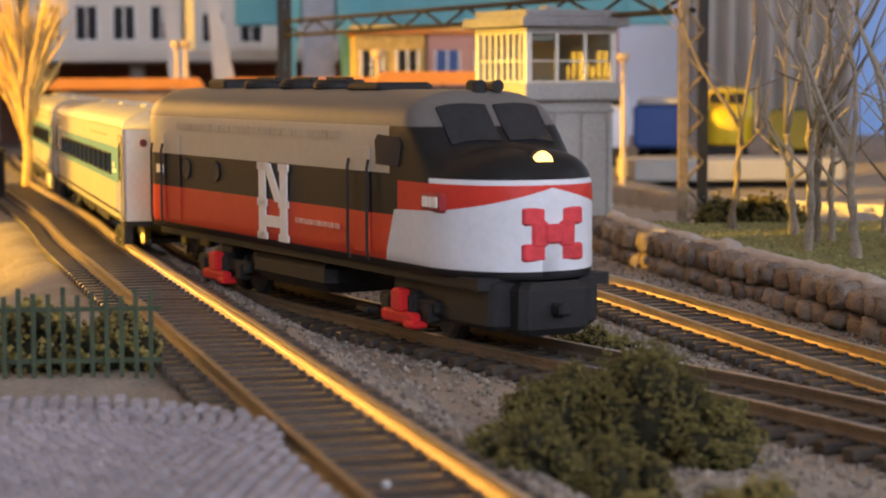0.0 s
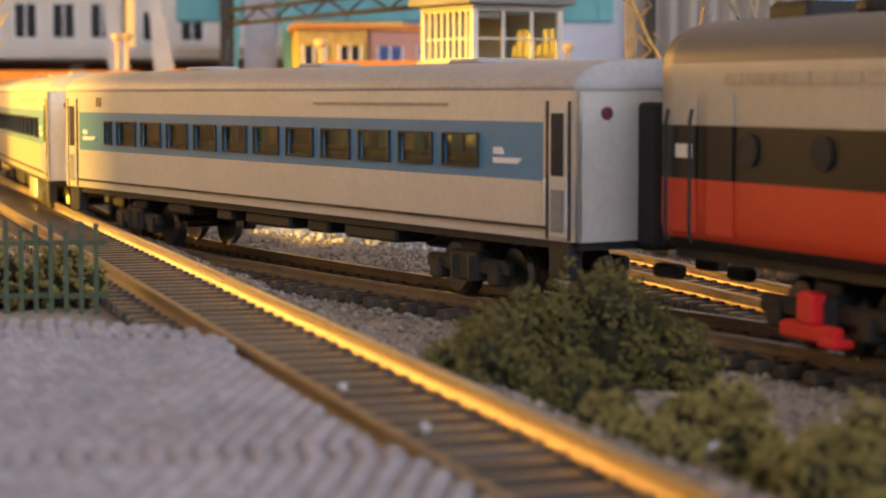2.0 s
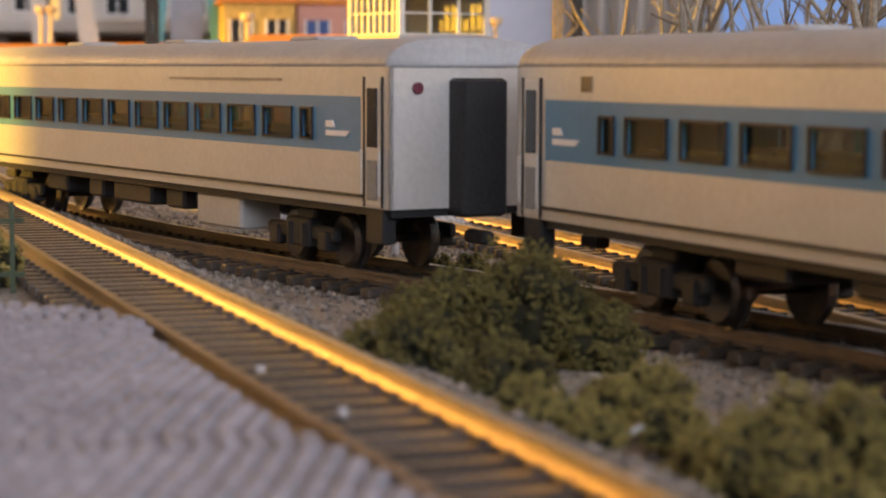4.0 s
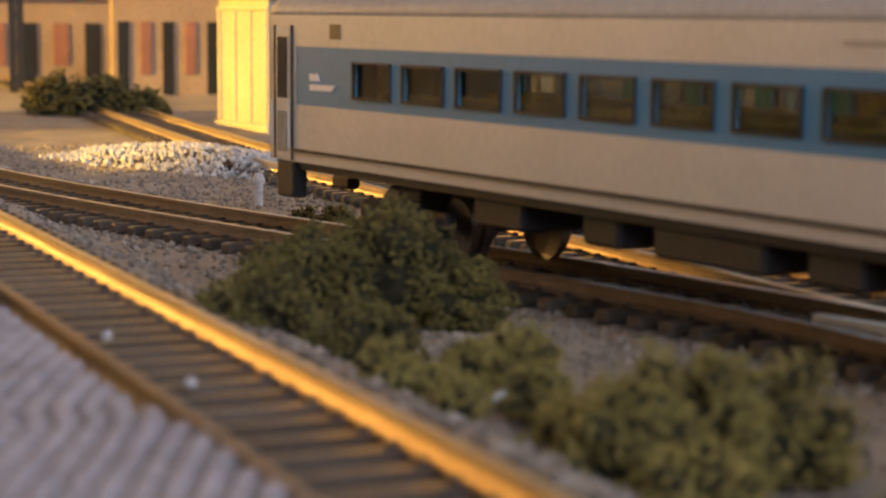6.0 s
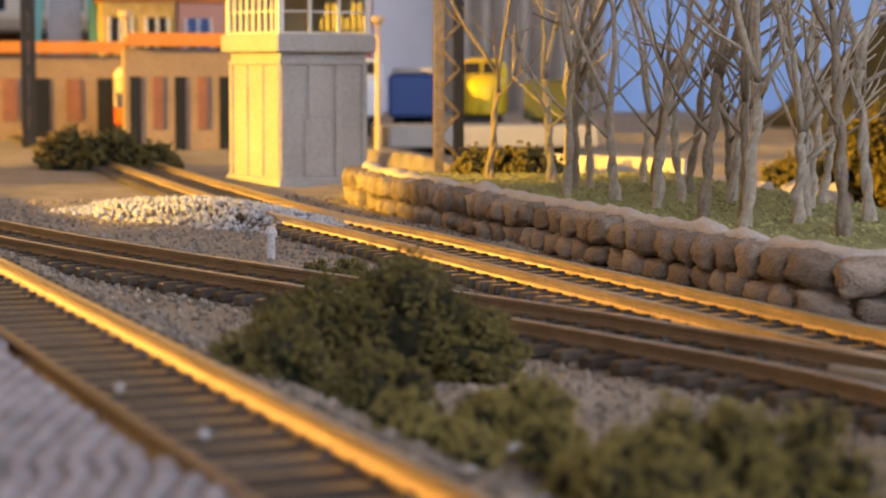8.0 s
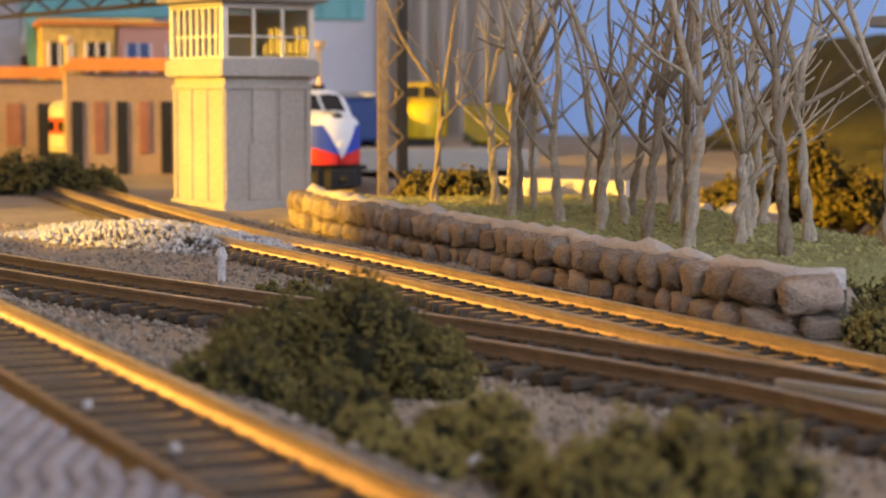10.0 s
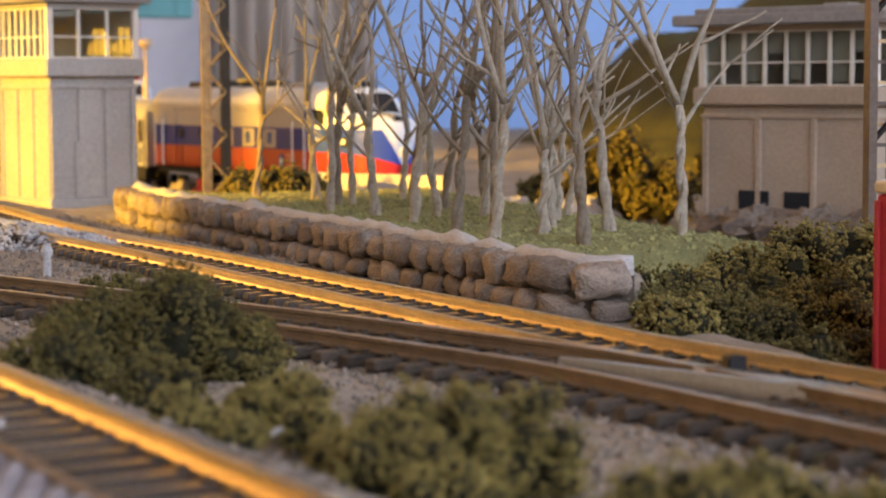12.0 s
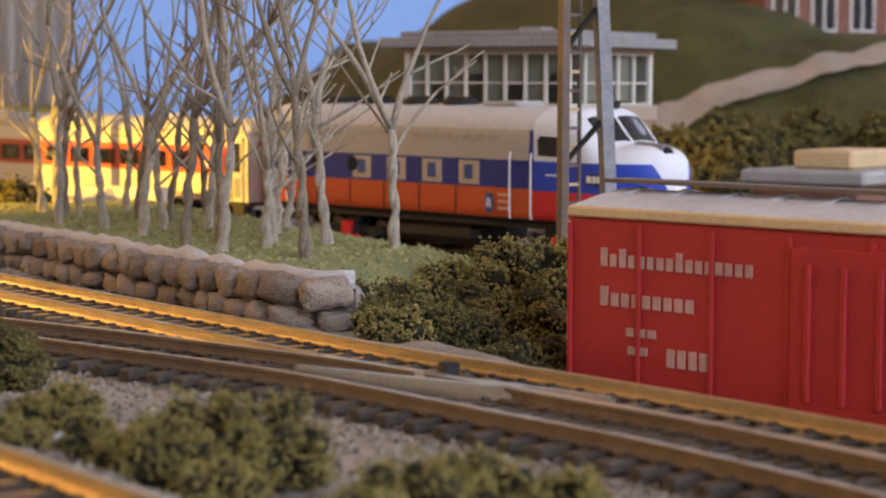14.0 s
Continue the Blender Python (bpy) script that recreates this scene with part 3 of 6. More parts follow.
def join(*solids):
    out = Solid()
    for s in solids:
        out.put(s.v, s.f)
    return out


def build_loco(label, paint, roof_mat, trims, marks):
    lo = base("locomotive", label, "locomotive", group="model trains")
    body = part("body", loco_body(), paint, lo, smooth=True)
    wd = 0.0172
    # windows, doors and grilles along the side
    for sg in (-1, 1):
        y = sg * (wd + 0.0001)
        for x in (0.030, 0.052):
            part("porthole", join(slab([(x + 0.003 * math.cos(a) * 1.0, 0.0300 + 0.0026 * math.sin(a)) for a in np.linspace(0, 2 * math.pi, 13)[:-1]], y, 0.0003)), M_DARKGLASS, lo)
        for x in (0.004, 0.0165, 0.1405):
            part("door", join(slab([(x, 0.0165), (x + 0.0085, 0.0165), (x + 0.0085, 0.0385), (x, 0.0385)], y, 0.00025)), trims["door"], lo)
        for x in (0.0040, 0.0125, 0.1395, 0.1500):
            part("handrail", Solid().tube([(x, y + sg * 0.0008, 0.0150), (x, y + sg * 0.0012, 0.017), (x, y + sg * 0.0012, 0.034), (x, y + sg * 0.0008, 0.036)], 0.00035, 5), trims["rail"], lo)
        for k in range(16):
            x = 0.022 + k * 0.007
            part("louvre", join(slab([(x, 0.0398), (x + 0.0055, 0.0398), (x + 0.0055, 0.0416), (x, 0.0416)], y, 0.0001)), trims["upper"], lo)
        # side cab window
        part("cab_window", slab([(0.1525, 0.0352), (0.1640, 0.0350), (0.1655, 0.0395), (0.1640, 0.0410), (0.1535, 0.0414), (0.1520, 0.0400)], sg * (wd - 0.0001), 0.0004), M_DARKGLASS, lo)
        # windshield panes lie on the sloping front
        part("windshield", crown_patch(0.1712, 0.1792, sg * 0.0009, sg * 0.0118, 0.0005), M_DARKGLASS, lo)
        part("number_board", Solid().box(0.1745, 0.1845, sg * 0.0162 - 0.0012, sg * 0.0162 + 0.0012, 0.0265, 0.0305, 0.0006), trims["board"], lo)
        for k in range(3):
            part("number_bar", Solid().box(0.1760 + k * 0.0025, 0.1778 + k * 0.0025, sg * 0.0175 - 0.0002, sg * 0.0175 + 0.0002, 0.0275, 0.0296), M_WHITE, lo)
        part("step", Solid().box(0.142, 0.148, sg * 0.0165 - 0.0012, sg * 0.0165 + 0.0012, 0.0040, 0.0048), M_UNDER, lo)
    # headlight, horns and roof gear
    part("headlight", Solid().tube([(0.182, 0, 0.0368), (0.1950, 0, 0.0364)], [0.0034, 0.0030], 16), trims["lampring"], lo)
    part("headlight_lens", Solid().tube([(0.1945, 0, 0.0364), (0.1962, 0, 0.0364)], [0.0025, 0.0019], 16), trims["lens"], lo)
    for x, r in ((0.045, 0.0065), (0.070, 0.0065), (0.092, 0.0065)):
        part("roof_fan", join(Solid().disc((x, 0, 0.0512), (0, 0, 1), r, 0.0028, 20), Solid().box(x - r, x + r, -0.0008, 0.0008, 0.0520, 0.0532)), M_UNDER, lo, "black rooftop fan")
    part("roof_box", Solid().box(0.015, 0.028, -0.006, 0.006, 0.0495, 0.0528, 0.0008), M_UNDER, lo)
    part("roof_hatch", Solid().box(0.112, 0.130, -0.007, 0.007, 0.0498, 0.0520, 0.0008), roof_mat, lo)
    part("horn", join(Solid().tube([(0.160, 0.004, 0.0512), (0.168, 0.004, 0.0512)], [0.0006, 0.0014], 8), Solid().box(0.159, 0.161, 0.003, 0.005, 0.049, 0.0512)), M_UNDER, lo)
    part("beacon", Solid().box(0.1635, 0.1675, -0.0016, 0.0016, 0.0485, 0.0525, 0.0005), M_UNDER, lo)
    # underframe
    part("skirt", Solid().box(0.150, 0.1965, -0.0125, 0.0125, 0.0040, 0.0142, 0.001), M_UNDER, lo)
    part("pilot", Solid().box(0.190, 0.2015, -0.0080, 0.0080, 0.0030, 0.0135, 0.0015), M_UNDER, lo)
    part("fuel_tank", Solid().box(0.066, 0.116, -0.0135, 0.0135, 0.0045, 0.0125, 0.0025), M_UNDER, lo)
    part("frame_sill", Solid().box(0.001, 0.196, -0.0150, 0.0150, 0.0120, 0.0143), M_UNDER, lo)
    part("coupler", Solid().box(0.2005, 0.2055, -0.0015, 0.0015, 0.0070, 0.0095, 0.0006), M_UNDER, lo)
    part("coupler", Solid().box(-0.007, 0.0, -0.0013, 0.0013, 0.0070, 0.0095, 0.0005), M_UNDER, lo)
    part("end_door", Solid().box(-0.0006, 0.0, -0.004, 0.004, 0.015, 0.040), M_UNDER, lo)
    truck(lo, 0.046, True, M_RED)
    truck(lo, 0.160, False, M_RED)
    marks(lo)
    lo.scale = (LOCO_S, 1, 1)
    return lo


def letters_blocks(lo):
    """Two stacked white block emblems and a faint line of writing on each side."""
    for sg in (-1, 1):
        y = sg * 0.0174
        def px(x):
            return x if sg < 0 else 0.168 - x
        x0, x1, z0, z1 = 0.0835, 0.1015, 0.0155, 0.0333
        zm = 0.0245
        def bar(xa, xb, za, zb):
            a, b = px(xa), px(xb)
            return slab([(min(a, b), za), (max(a, b), za), (max(a, b), zb), (min(a, b), zb)], y, 0.0004)
        shapes = [bar(x0, x0 + 0.0042, zm, z1), bar(x1 - 0.0042, x1, zm, z1), bar(x0, x0 + 0.0042, z0, zm), bar(x1 - 0.0042, x1, z0, zm), bar(x0 + 0.004, x1 - 0.004, 0.0186, 0.0212)]
        d = [(px(x0 + 0.003), z1), (px(x0 + 0.0072), z1), (px(x1 - 0.003), zm), (px(x1 - 0.0072), zm)]
        shapes.append(slab(d, y, 0.00045))
        for xa, za in ((x0 - 0.001, z1 - 0.0016), (x1 - 0.0052, z1 - 0.0016), (x0 - 0.001, z0), (x1 - 0.0052, z0), (x0 - 0.001, zm - 0.0012), (x1 - 0.0052, zm - 0.0012)):
            shapes.append(bar(xa, xa + 0.0062, za, za + 0.0017))
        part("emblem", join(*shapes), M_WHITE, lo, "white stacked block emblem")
        wr = [bar(0.107 + k * 0.0038, 0.1098 + k * 0.0038, 0.0205, 0.0216) for k in range(7)]
        part("writing", join(*wr), mat("faded_white", (0.62, 0.30, 0.24), 0.6), lo, "faded line of small writing")
        part("number_mark", join(bar(0.006, 0.0115, 0.0283, 0.0305)), M_WHITE, lo)
    # red emblem on the nose
    s = Solid()
    for k, (yy, zz, w, h) in enumerate([(-0.0042, 0.0262, 0.0030, 0.0022), (0.0042, 0.0262, 0.0030, 0.0022), (-0.0042, 0.0192, 0.0032, 0.0022), (0.0042, 0.0192, 0.0032, 0.0022), (0, 0.0228, 0.0022, 0.0026), (-0.0030, 0.0228, 0.0018, 0.0040), (0.0030, 0.0228, 0.0018, 0.0040)]):
        s.box(0.1940, 0.2008 - 0.16 * abs(yy), yy - w / 2 - 0.0009, yy + w / 2 + 0.0009, zz - h / 2 - 0.0006, zz + h / 2 + 0.0006, 0.0004)
    part("nose_emblem", s, mat("emblem_red", (0.60, 0.05, 0.06), 0.5), lo, "red block emblem on the white nose")


def round_badge(lo):
    panel = mat("panel_beige", (0.46, 0.38, 0.28), 0.5, 0, 0.1, 80, 0.05)
    for sg in (-1, 1):
        y = sg * 0.0174
        for x in (0.052, 0.072, 0.092, 0.112):
            part("side_panel", slab([(x, 0.0252), (x + 0.0105, 0.0252), (x + 0.0105, 0.0328), (x, 0.0328)], sg * 0.0172, 0.0002), panel, lo, "beige panel in the blue band")
            part("side_window", slab([(x + 0.0032, 0.0268), (x + 0.0072, 0.0268), (x + 0.0072, 0.0316), (x + 0.0032, 0.0316)], sg * 0.0174, 0.0003), M_NAVY, lo)
        for x in (0.030, 0.050, 0.070, 0.090, 0.110):
            part("panel_seam", slab([(x, 0.0152), (x + 0.0004, 0.0152), (x + 0.0004, 0.0243), (x, 0.0243)], sg * 0.0172, 0.0002), M_UNDER, lo)
        part("side_stripe", slab([(0.156, 0.0290), (0.163, 0.0290), (0.163, 0.0295), (0.156, 0.0295)], sg * 0.0172, 0.0002), M_WHITE, lo)
        part("badge", slab([(0.128 + 0.0022 * math.cos(a), 0.0195 + 0.0034 * math.sin(a)) for a in np.linspace(0, 2 * math.pi, 17)[:-1]], y, 0.0003), M_NAVY, lo, "dark blue oval badge")
        part("badge_mark", join(slab([(0.1268, 0.0180), (0.1275, 0.0180), (0.1278, 0.0210), (0.1271, 0.0210)], y + sg * 0.0003, 0.0002), slab([(0.1285, 0.0180), (0.1292, 0.0180), (0.1289, 0.0210), (0.1282, 0.0210)], y + sg * 0.0003, 0.0002)), M_WHITE, lo)
        part("writing", join(*[slab([(0.1325, 0.0175 + k * 0.0022), (0.1395, 0.0175 + k * 0.0022), (0.1395, 0.0184 + k * 0.0022), (0.1325, 0.0184 + k * 0.0022)], y, 0.0002) for k in range(3)]), mat("pale_orange", (0.68, 0.40, 0.28), 0.6), lo)
    part("badge", Solid().disc((0.2002, 0, 0.0245), (1, 0, 0), 0.0022, 0.0010, 16), M_WHITE, lo)


NH_PAINT = painted("paint_orange_black", (0.60, 0.062, 0.028), [
    ((0.016, 0.015, 0.015), [(0, 0, 1, 0.0250)]),
    ((0.45, 0.40, 0.32), [(0, 0, 1, 0.0335), (-1, 0, 0, -0.159)]),
    ((0.13, 0.12, 0.11), [(0, 0, 1, 0.0432)]),
    ((0.55, 0.045, 0.03), [(1, 0, 0, 0.163), (0, 0, 1, 0.0250), (0, 0, -1, -0.0322)]),
    ((0.62, 0.63, 0.66), [(1, 0, 0, 0.178), (0, 0, 1, 0.0322), (0, 0, -1, -0.0332)]),
    ((0.62, 0.63, 0.66), [(1, 0, -0.45, 0.1495), (0.03, -0.25, -1, -0.0257)]),
    ((0.028, 0.026, 0.026), [(0, 0, -1, -0.0155)]),
], 0.4)
MN_PAINT = painted("paint_silver_blue_red", (0.56, 0.10, 0.03), [
    ((0.035, 0.045, 0.20), [(0, 0, 1, 0.0245)]),
    ((0.42, 0.38, 0.32), [(0, 0, 1, 0.0335), (-1, 0, 0, -0.148)]),
    ((0.52, 0.51, 0.50), [(0, 0, 1, 0.0432)]),
    # same paint made redder at the nose: sun and shade put into colour
    ((0.56, 0.035, 0.03), [(1, 0, 0, 0.150), (0, 0, -1, -0.0245)]),
    ((0.035, 0.07, 0.40), [(1, 0, 0, 0.150), (0.0, -0.30, 1, 0.0190)]),
    ((0.66, 0.68, 0.72), [(1, 0, 0, 0.150), (0, 0, 1, 0.0335)]),
    ((0.66, 0.68, 0.72), [(1, 0, 0, 0.182), (0, -1.9, 1, 0.0175)]),
    ((0.02, 0.02, 0.02), [(0, 0, -1, -0.0150)]),
], 0.4)

COACH_L = 0.2475
WIN_Z0, WIN_Z1 = 0.0252, 0.0314


def build_coach(label, stripe, roof_mat, flip=False):
    """A coach with its narrow window at the rear, or at the front where flipped."""
    co = base("passenger_coach", label, "railway coach", group="model trains")
    L, w = COACH_L, 0.0172
    ww = 0.0128
    wins = [(0.0295, 0.0345)] + [(0.0381 + k * 0.0165, 0.0381 + k * 0.0165 + ww) for k in range(11)]
    if flip:
        wins = [(L - b, L - a) for a, b in wins[::-1]]
    doors = [(0.0030, 0.0085), (L - 0.0085, L - 0.0030)]
    # side walls, built round their openings
    for sg in (-1, 1):
        ya, yb = (w - 0.0009, w) if sg > 0 else (-w, -w + 0.0009)
        low = Solid().box(0, L, ya, yb, 0.0135, WIN_Z0 - 0.0017)
        part("lower_side", low, M_SILVER, co)
        up = Solid().box(0, L, ya, yb, WIN_Z1 + 0.0022, 0.0390)
        part("upper_side", up, M_SILVER, co)
        edges = [0.0105] + [e for p in wins for e in p] + [L - 0.0105]
        piers = Solid()
        for a, b in zip(edges[::2], edges[1::2]):
            piers.box(a, b, ya, yb, WIN_Z0, WIN_Z1)
        piers.box(0.0105, L - 0.0105, ya, yb, WIN_Z0 - 0.0017, WIN_Z0)
        piers.box(0.0105, L - 0.0105, ya, yb, WIN_Z1, WIN_Z1 + 0.0022)
        part("window_band", piers, stripe, co, "coloured window band")
        part("end_panel", Solid().box(0, 0.0105, ya, yb, WIN_Z0 - 0.0017, WIN_Z1 + 0.0022), M_SILVER, co)
        part("end_panel", Solid().box(L - 0.0105, L, ya, yb, WIN_Z0 - 0.0017, WIN_Z1 + 0.0022), M_SILVER, co)
        for a, b in wins:
            fr = Solid()
            for q in ((a, b, WIN_Z0, WIN_Z0 + 0.0004), (a, b, WIN_Z1 - 0.0004, WIN_Z1), (a, a + 0.0004, WIN_Z0, WIN_Z1), (b - 0.0004, b, WIN_Z0, WIN_Z1)):
                fr.box(q[0], q[1], sg * (w + 0.0001) - 0.0003, sg * (w + 0.0001) + 0.0003, q[2], q[3])
            wn_ = part("window", fr, M_UNDER, co, "thin dark window frame")
            g = part("pane", Solid().box(a + 0.0003, b - 0.0003, sg * (w - 0.0006) - 0.0001, sg * (w - 0.0006) + 0.0001, WIN_Z0 + 0.0003, WIN_Z1 - 0.0003), M_GLASS, wn_)
            g.visible_shadow = False
        for a, b in doors:
            part("door", Solid().box(a, b, sg * (w + 0.0001) - 0.0002, sg * (w + 0.0001) + 0.0002, 0.0140, 0.0368, 0.0001), M_SILVER, co)
            part("door_window", Solid().box(a + 0.0009, b - 0.0009, sg * (w + 0.0003) - 0.0002, sg * (w + 0.0003) + 0.0002, 0.0245, 0.0352, 0.0001), M_DARKGLASS, co)
            part("door_panel", Solid().box(a + 0.0009, b - 0.0009, sg * (w + 0.0003) - 0.0002, sg * (w + 0.0003) + 0.0002, 0.0150, 0.0222, 0.0001), M_GREYSTEEL, co)
            for xr in (a - 0.0006, b + 0.0006):
                part("grab_rail", Solid().tube([(xr, sg * (w + 0.0008), 0.016), (xr, sg * (w + 0.0008), 0.024)], 0.00025, 5), M_SILVER, co)
                part("door_seam", Solid().box(xr - 0.00025, xr + 0.00025, sg * (w + 0.0001) - 0.0002, sg * (w + 0.0001) + 0.0002, 0.0137, 0.0372), M_UNDER, co)
            part("step_well", Solid().box(a - 0.0005, b + 0.0005, sg * (w - 0.0015) - 0.0014, sg * (w - 0.0015) + 0.0014, 0.0070, 0.0135, 0.0003), M_UNDER, co)
        part("side_rail", Solid().box(0.0095, L - 0.0095, sg * (w + 0.0002) - 0.0004, sg * (w + 0.0002) + 0.0004, 0.0153, 0.0158), M_UNDER, co, "dark rub rail")
        for xa in ((0.0135, L - 0.0265) if not flip else (0.0160, L - 0.0240)):
            part("band_mark", join(slab([(xa, 0.0262), (xa + 0.008, 0.0262), (xa + 0.0095, 0.0272), (xa, 0.0272)], sg * w, 0.0002), slab([(xa, 0.0278), (xa + 0.0035, 0.0278), (xa + 0.0028, 0.0290), (xa, 0.0290)], sg * w, 0.0002)), M_WHITE, co)
        part("letter_line", Solid().box(0.150, 0.205, sg * w - 0.00015, sg * w + 0.00015, 0.0362, 0.0368), mat("letter_brown", (0.34, 0.29, 0.22), 0.6), co)
        part("side_plate", Solid().box(0.0235, 0.0270, sg * w - 0.0002, sg * w + 0.0002, 0.0350, 0.0375), mat("plate_brown", (0.22, 0.15, 0.07), 0.6), co)
    # roof
    rings = []
    for x, k in ((0, 0.94), (0.0025, 1), (L / 2, 1), (L - 0.0025, 1), (L, 0.94)):
        half = [(w * math.cos(a) ** 0.55 if a < 1.57 else 0, 0.0388 + 0.0056 * k * math.sin(a)) for a in np.linspace(0, math.pi / 2, 9)]
        rings.append([(x, y, z) for y, z in half] + [(x, -y, z) for y, z in half[-2::-1]])
    part("roof", Solid().loft(rings), roof_mat, co, smooth=True)
    for x in (0.06, 0.124, 0.19):
        part("roof_vent", Solid().box(x - 0.006, x + 0.006, -0.005, 0.005, 0.0440, 0.0452, 0.0005), roof_mat, co)
    # ends, floor and seats
    for x in (0.0, L - 0.0008):
        en = Solid().box(x, x + 0.0008, -w, -0.0042, 0.0135, 0.0390).box(x, x + 0.0008, 0.0042, w, 0.0135, 0.0390).box(x, x + 0.0008, -0.0042, 0.0042, 0.0355, 0.0390)
        part("end_wall", en, M_SILVER, co)
        sg = -1 if x == 0 else 1
        part("vestibule", Solid().box(min(x, x + sg * 0.005), max(x, x + sg * 0.005) + 0.0008, -0.0048, 0.0048, 0.0120, 0.0370, 0.0006), M_UNDER, co, "black end gangway")
        for y in (-0.0115, 0.0115):
            part("marker_lamp", Solid().disc((x + (0 if sg < 0 else 0.0008), y, 0.0352), (1, 0, 0), 0.0011, 0.0014, 12), mat("marker_red", (0.10, 0.02, 0.03), 0.4), co)
        part("coupler", Solid().box(min(x, x + sg * 0.007), max(x, x + sg * 0.007), -0.0013, 0.0013, 0.007, 0.0095, 0.0005), M_UNDER, co)
    for sg in (-1, 1):
        part("inner_wall", Solid().box(0.022, L - 0.022, sg * (w - 0.0016) - 0.0003, sg * (w - 0.0016) + 0.0003, 0.0142, WIN_Z0 - 0.0002), M_CREAM, co)
    part("inner_ceiling", Solid().box(0.004, L - 0.004, -w + 0.0012, w - 0.0012, 0.0354, 0.0358), M_CREAM, co)
    part("floor_pan", Solid().box(0.001, L - 0.001, -w + 0.001, w - 0.001, 0.0120, 0.0142), M_UNDER, co)
    seats = Solid()
    for k in range(24):
        for y in (-0.0105, 0.0105):
            xx = 0.036 + k * 0.0073
            seats.box(xx, xx + 0.0012, y - 0.0045, y + 0.0045, 0.0142, 0.0262, 0.0003)
            seats.box(xx, xx + 0.0045, y - 0.0045, y + 0.0045, 0.0170, 0.0182, 0.0003)
    part("seats", seats, M_SEAT, co, kind="stuff")
    # glow strips added in place of sunlight seen through the far windows
    for x in (0.045, 0.085, 0.125, 0.165):
        part("ceiling_glow", Solid().box(x, x + 0.030, -0.0020, 0.0020, 0.0345, 0.0352), M_CABINFILL, co, "added yellow glow strip standing in for sunlight through the windows")
    # gear under the floor
    for a, b, y0, y1, z0 in ((0.066, 0.088, 0.003, 0.0150, 0.0050), (0.066, 0.080, -0.0150, -0.003, 0.0055), (0.095, 0.104, -0.0150, 0.0150, 0.0060), (0.112, 0.135, -0.0155, -0.004, 0.0050),
                             (0.118, 0.130, 0.004, 0.0155, 0.0055), (0.142, 0.152, -0.0150, 0.006, 0.0050), (0.160, 0.182, -0.0155, -0.006, 0.0052)):
        part("equipment_box", Solid().box(a, b, y0, y1, (z0 if a == 0.160 else 0.0076) if flip else 0.0092, 0.0122, 0.0006), M_SILVER if flip and a == 0.160 else M_UNDER, co)
    part("air_tank", Solid().tube([(0.156, 0.008, 0.0085), (0.178, 0.008, 0.0085)], 0.0026, 12), M_UNDER, co)
    truck(co, 0.042)
    truck(co, L - 0.042)
    return co


NH_TRIM = dict(door=NH_PAINT, rail=M_UNDER, upper=mat("upper_grille", (0.36, 0.32, 0.26), 0.5), board=mat("board_red", (0.30, 0.03, 0.03), 0.5), lampring=M_UNDER, lens=M_LAMP)
MN_TRIM = dict(door=MN_PAINT, rail=M_WHITE, upper=mat("upper_grille_grey", (0.38, 0.34, 0.29), 0.5), board=mat("board_black", (0.03, 0.03, 0.035), 0.5), lampring=M_GREYSTEEL, lens=M_DARKGLASS)
express_loco = build_loco("black, orange-red and white streamlined diesel with a lit headlamp", NH_PAINT, M_UNDER, NH_TRIM, letters_blocks)
return_loco = build_loco("silver, blue and orange-red streamlined diesel with white nose", MN_PAINT, M_ROOFG, MN_TRIM, round_badge)
coach_blue = build_coach("silver passenger coach with a blue window band", M_BLUE, M_ROOFG)
coach_blue_last = build_coach("silver passenger coach with a blue window band", M_BLUE, M_ROOFG, True)
coach_red = build_coach("silver passenger coach with a dull red window band", M_REDSTRIPE, M_ROOFG)
coach_red_next = copy_thing(coach_red, Matrix.Identity(4))


def on_line(line, s_rear, s_front, length):
    """The pose of a car whose rear and front lie at these lengths along the way."""
    g = 0.17
    a = line.at(s_rear + (s_front - s_rear) * g)
    b = line.at(s_rear + (s_front - s_rear) * (1 - g))
    d = (b - a).normalized()
    mid = (a + b) / 2 - d * length / 2
    return Matrix.Translation(mid) @ Matrix.Rotation(math.atan2(d.y, d.x), 4, "Z")


TIMES = [i * 0.25 for i in range(57)]


def motions():
    """Both trains at their steady pace along their tracks."""
    for car, s0, length in ((express_loco, 1.2235, LOCO_L), (coach_blue, 1.2235 - 0.0159 - COACH_L, COACH_L), (coach_blue_last, 1.2235 - 0.040 - 2 * COACH_L, COACH_L)):
        walk(car, [(t, on_line(MID, s0 + 0.1201 * t, s0 + 0.1201 * t + length, length)) for t in TIMES])
    pace = ((0, 1.796), (10, 0.8704), (10.5, 0.824), (11, 0.778), (11.5, 0.7285), (12, 0.668), (12.5, 0.606), (13, 0.5385), (13.5, 0.4603), (14, 0.3794))
    for car, back, length in ((return_loco, LOCO_L, LOCO_L), (coach_red, LOCO_L + 0.014 + COACH_L, COACH_L), (coach_red_next, LOCO_L + 0.028 + 2 * COACH_L, COACH_L)):
        rows = []
        for t in TIMES:
            s = float(np.interp(t, [p[0] for p in pace], [p[1] for p in pace]))
            rows.append((t, on_line(FAR, s + back, s + back - length, length)))
        walk(car, rows)

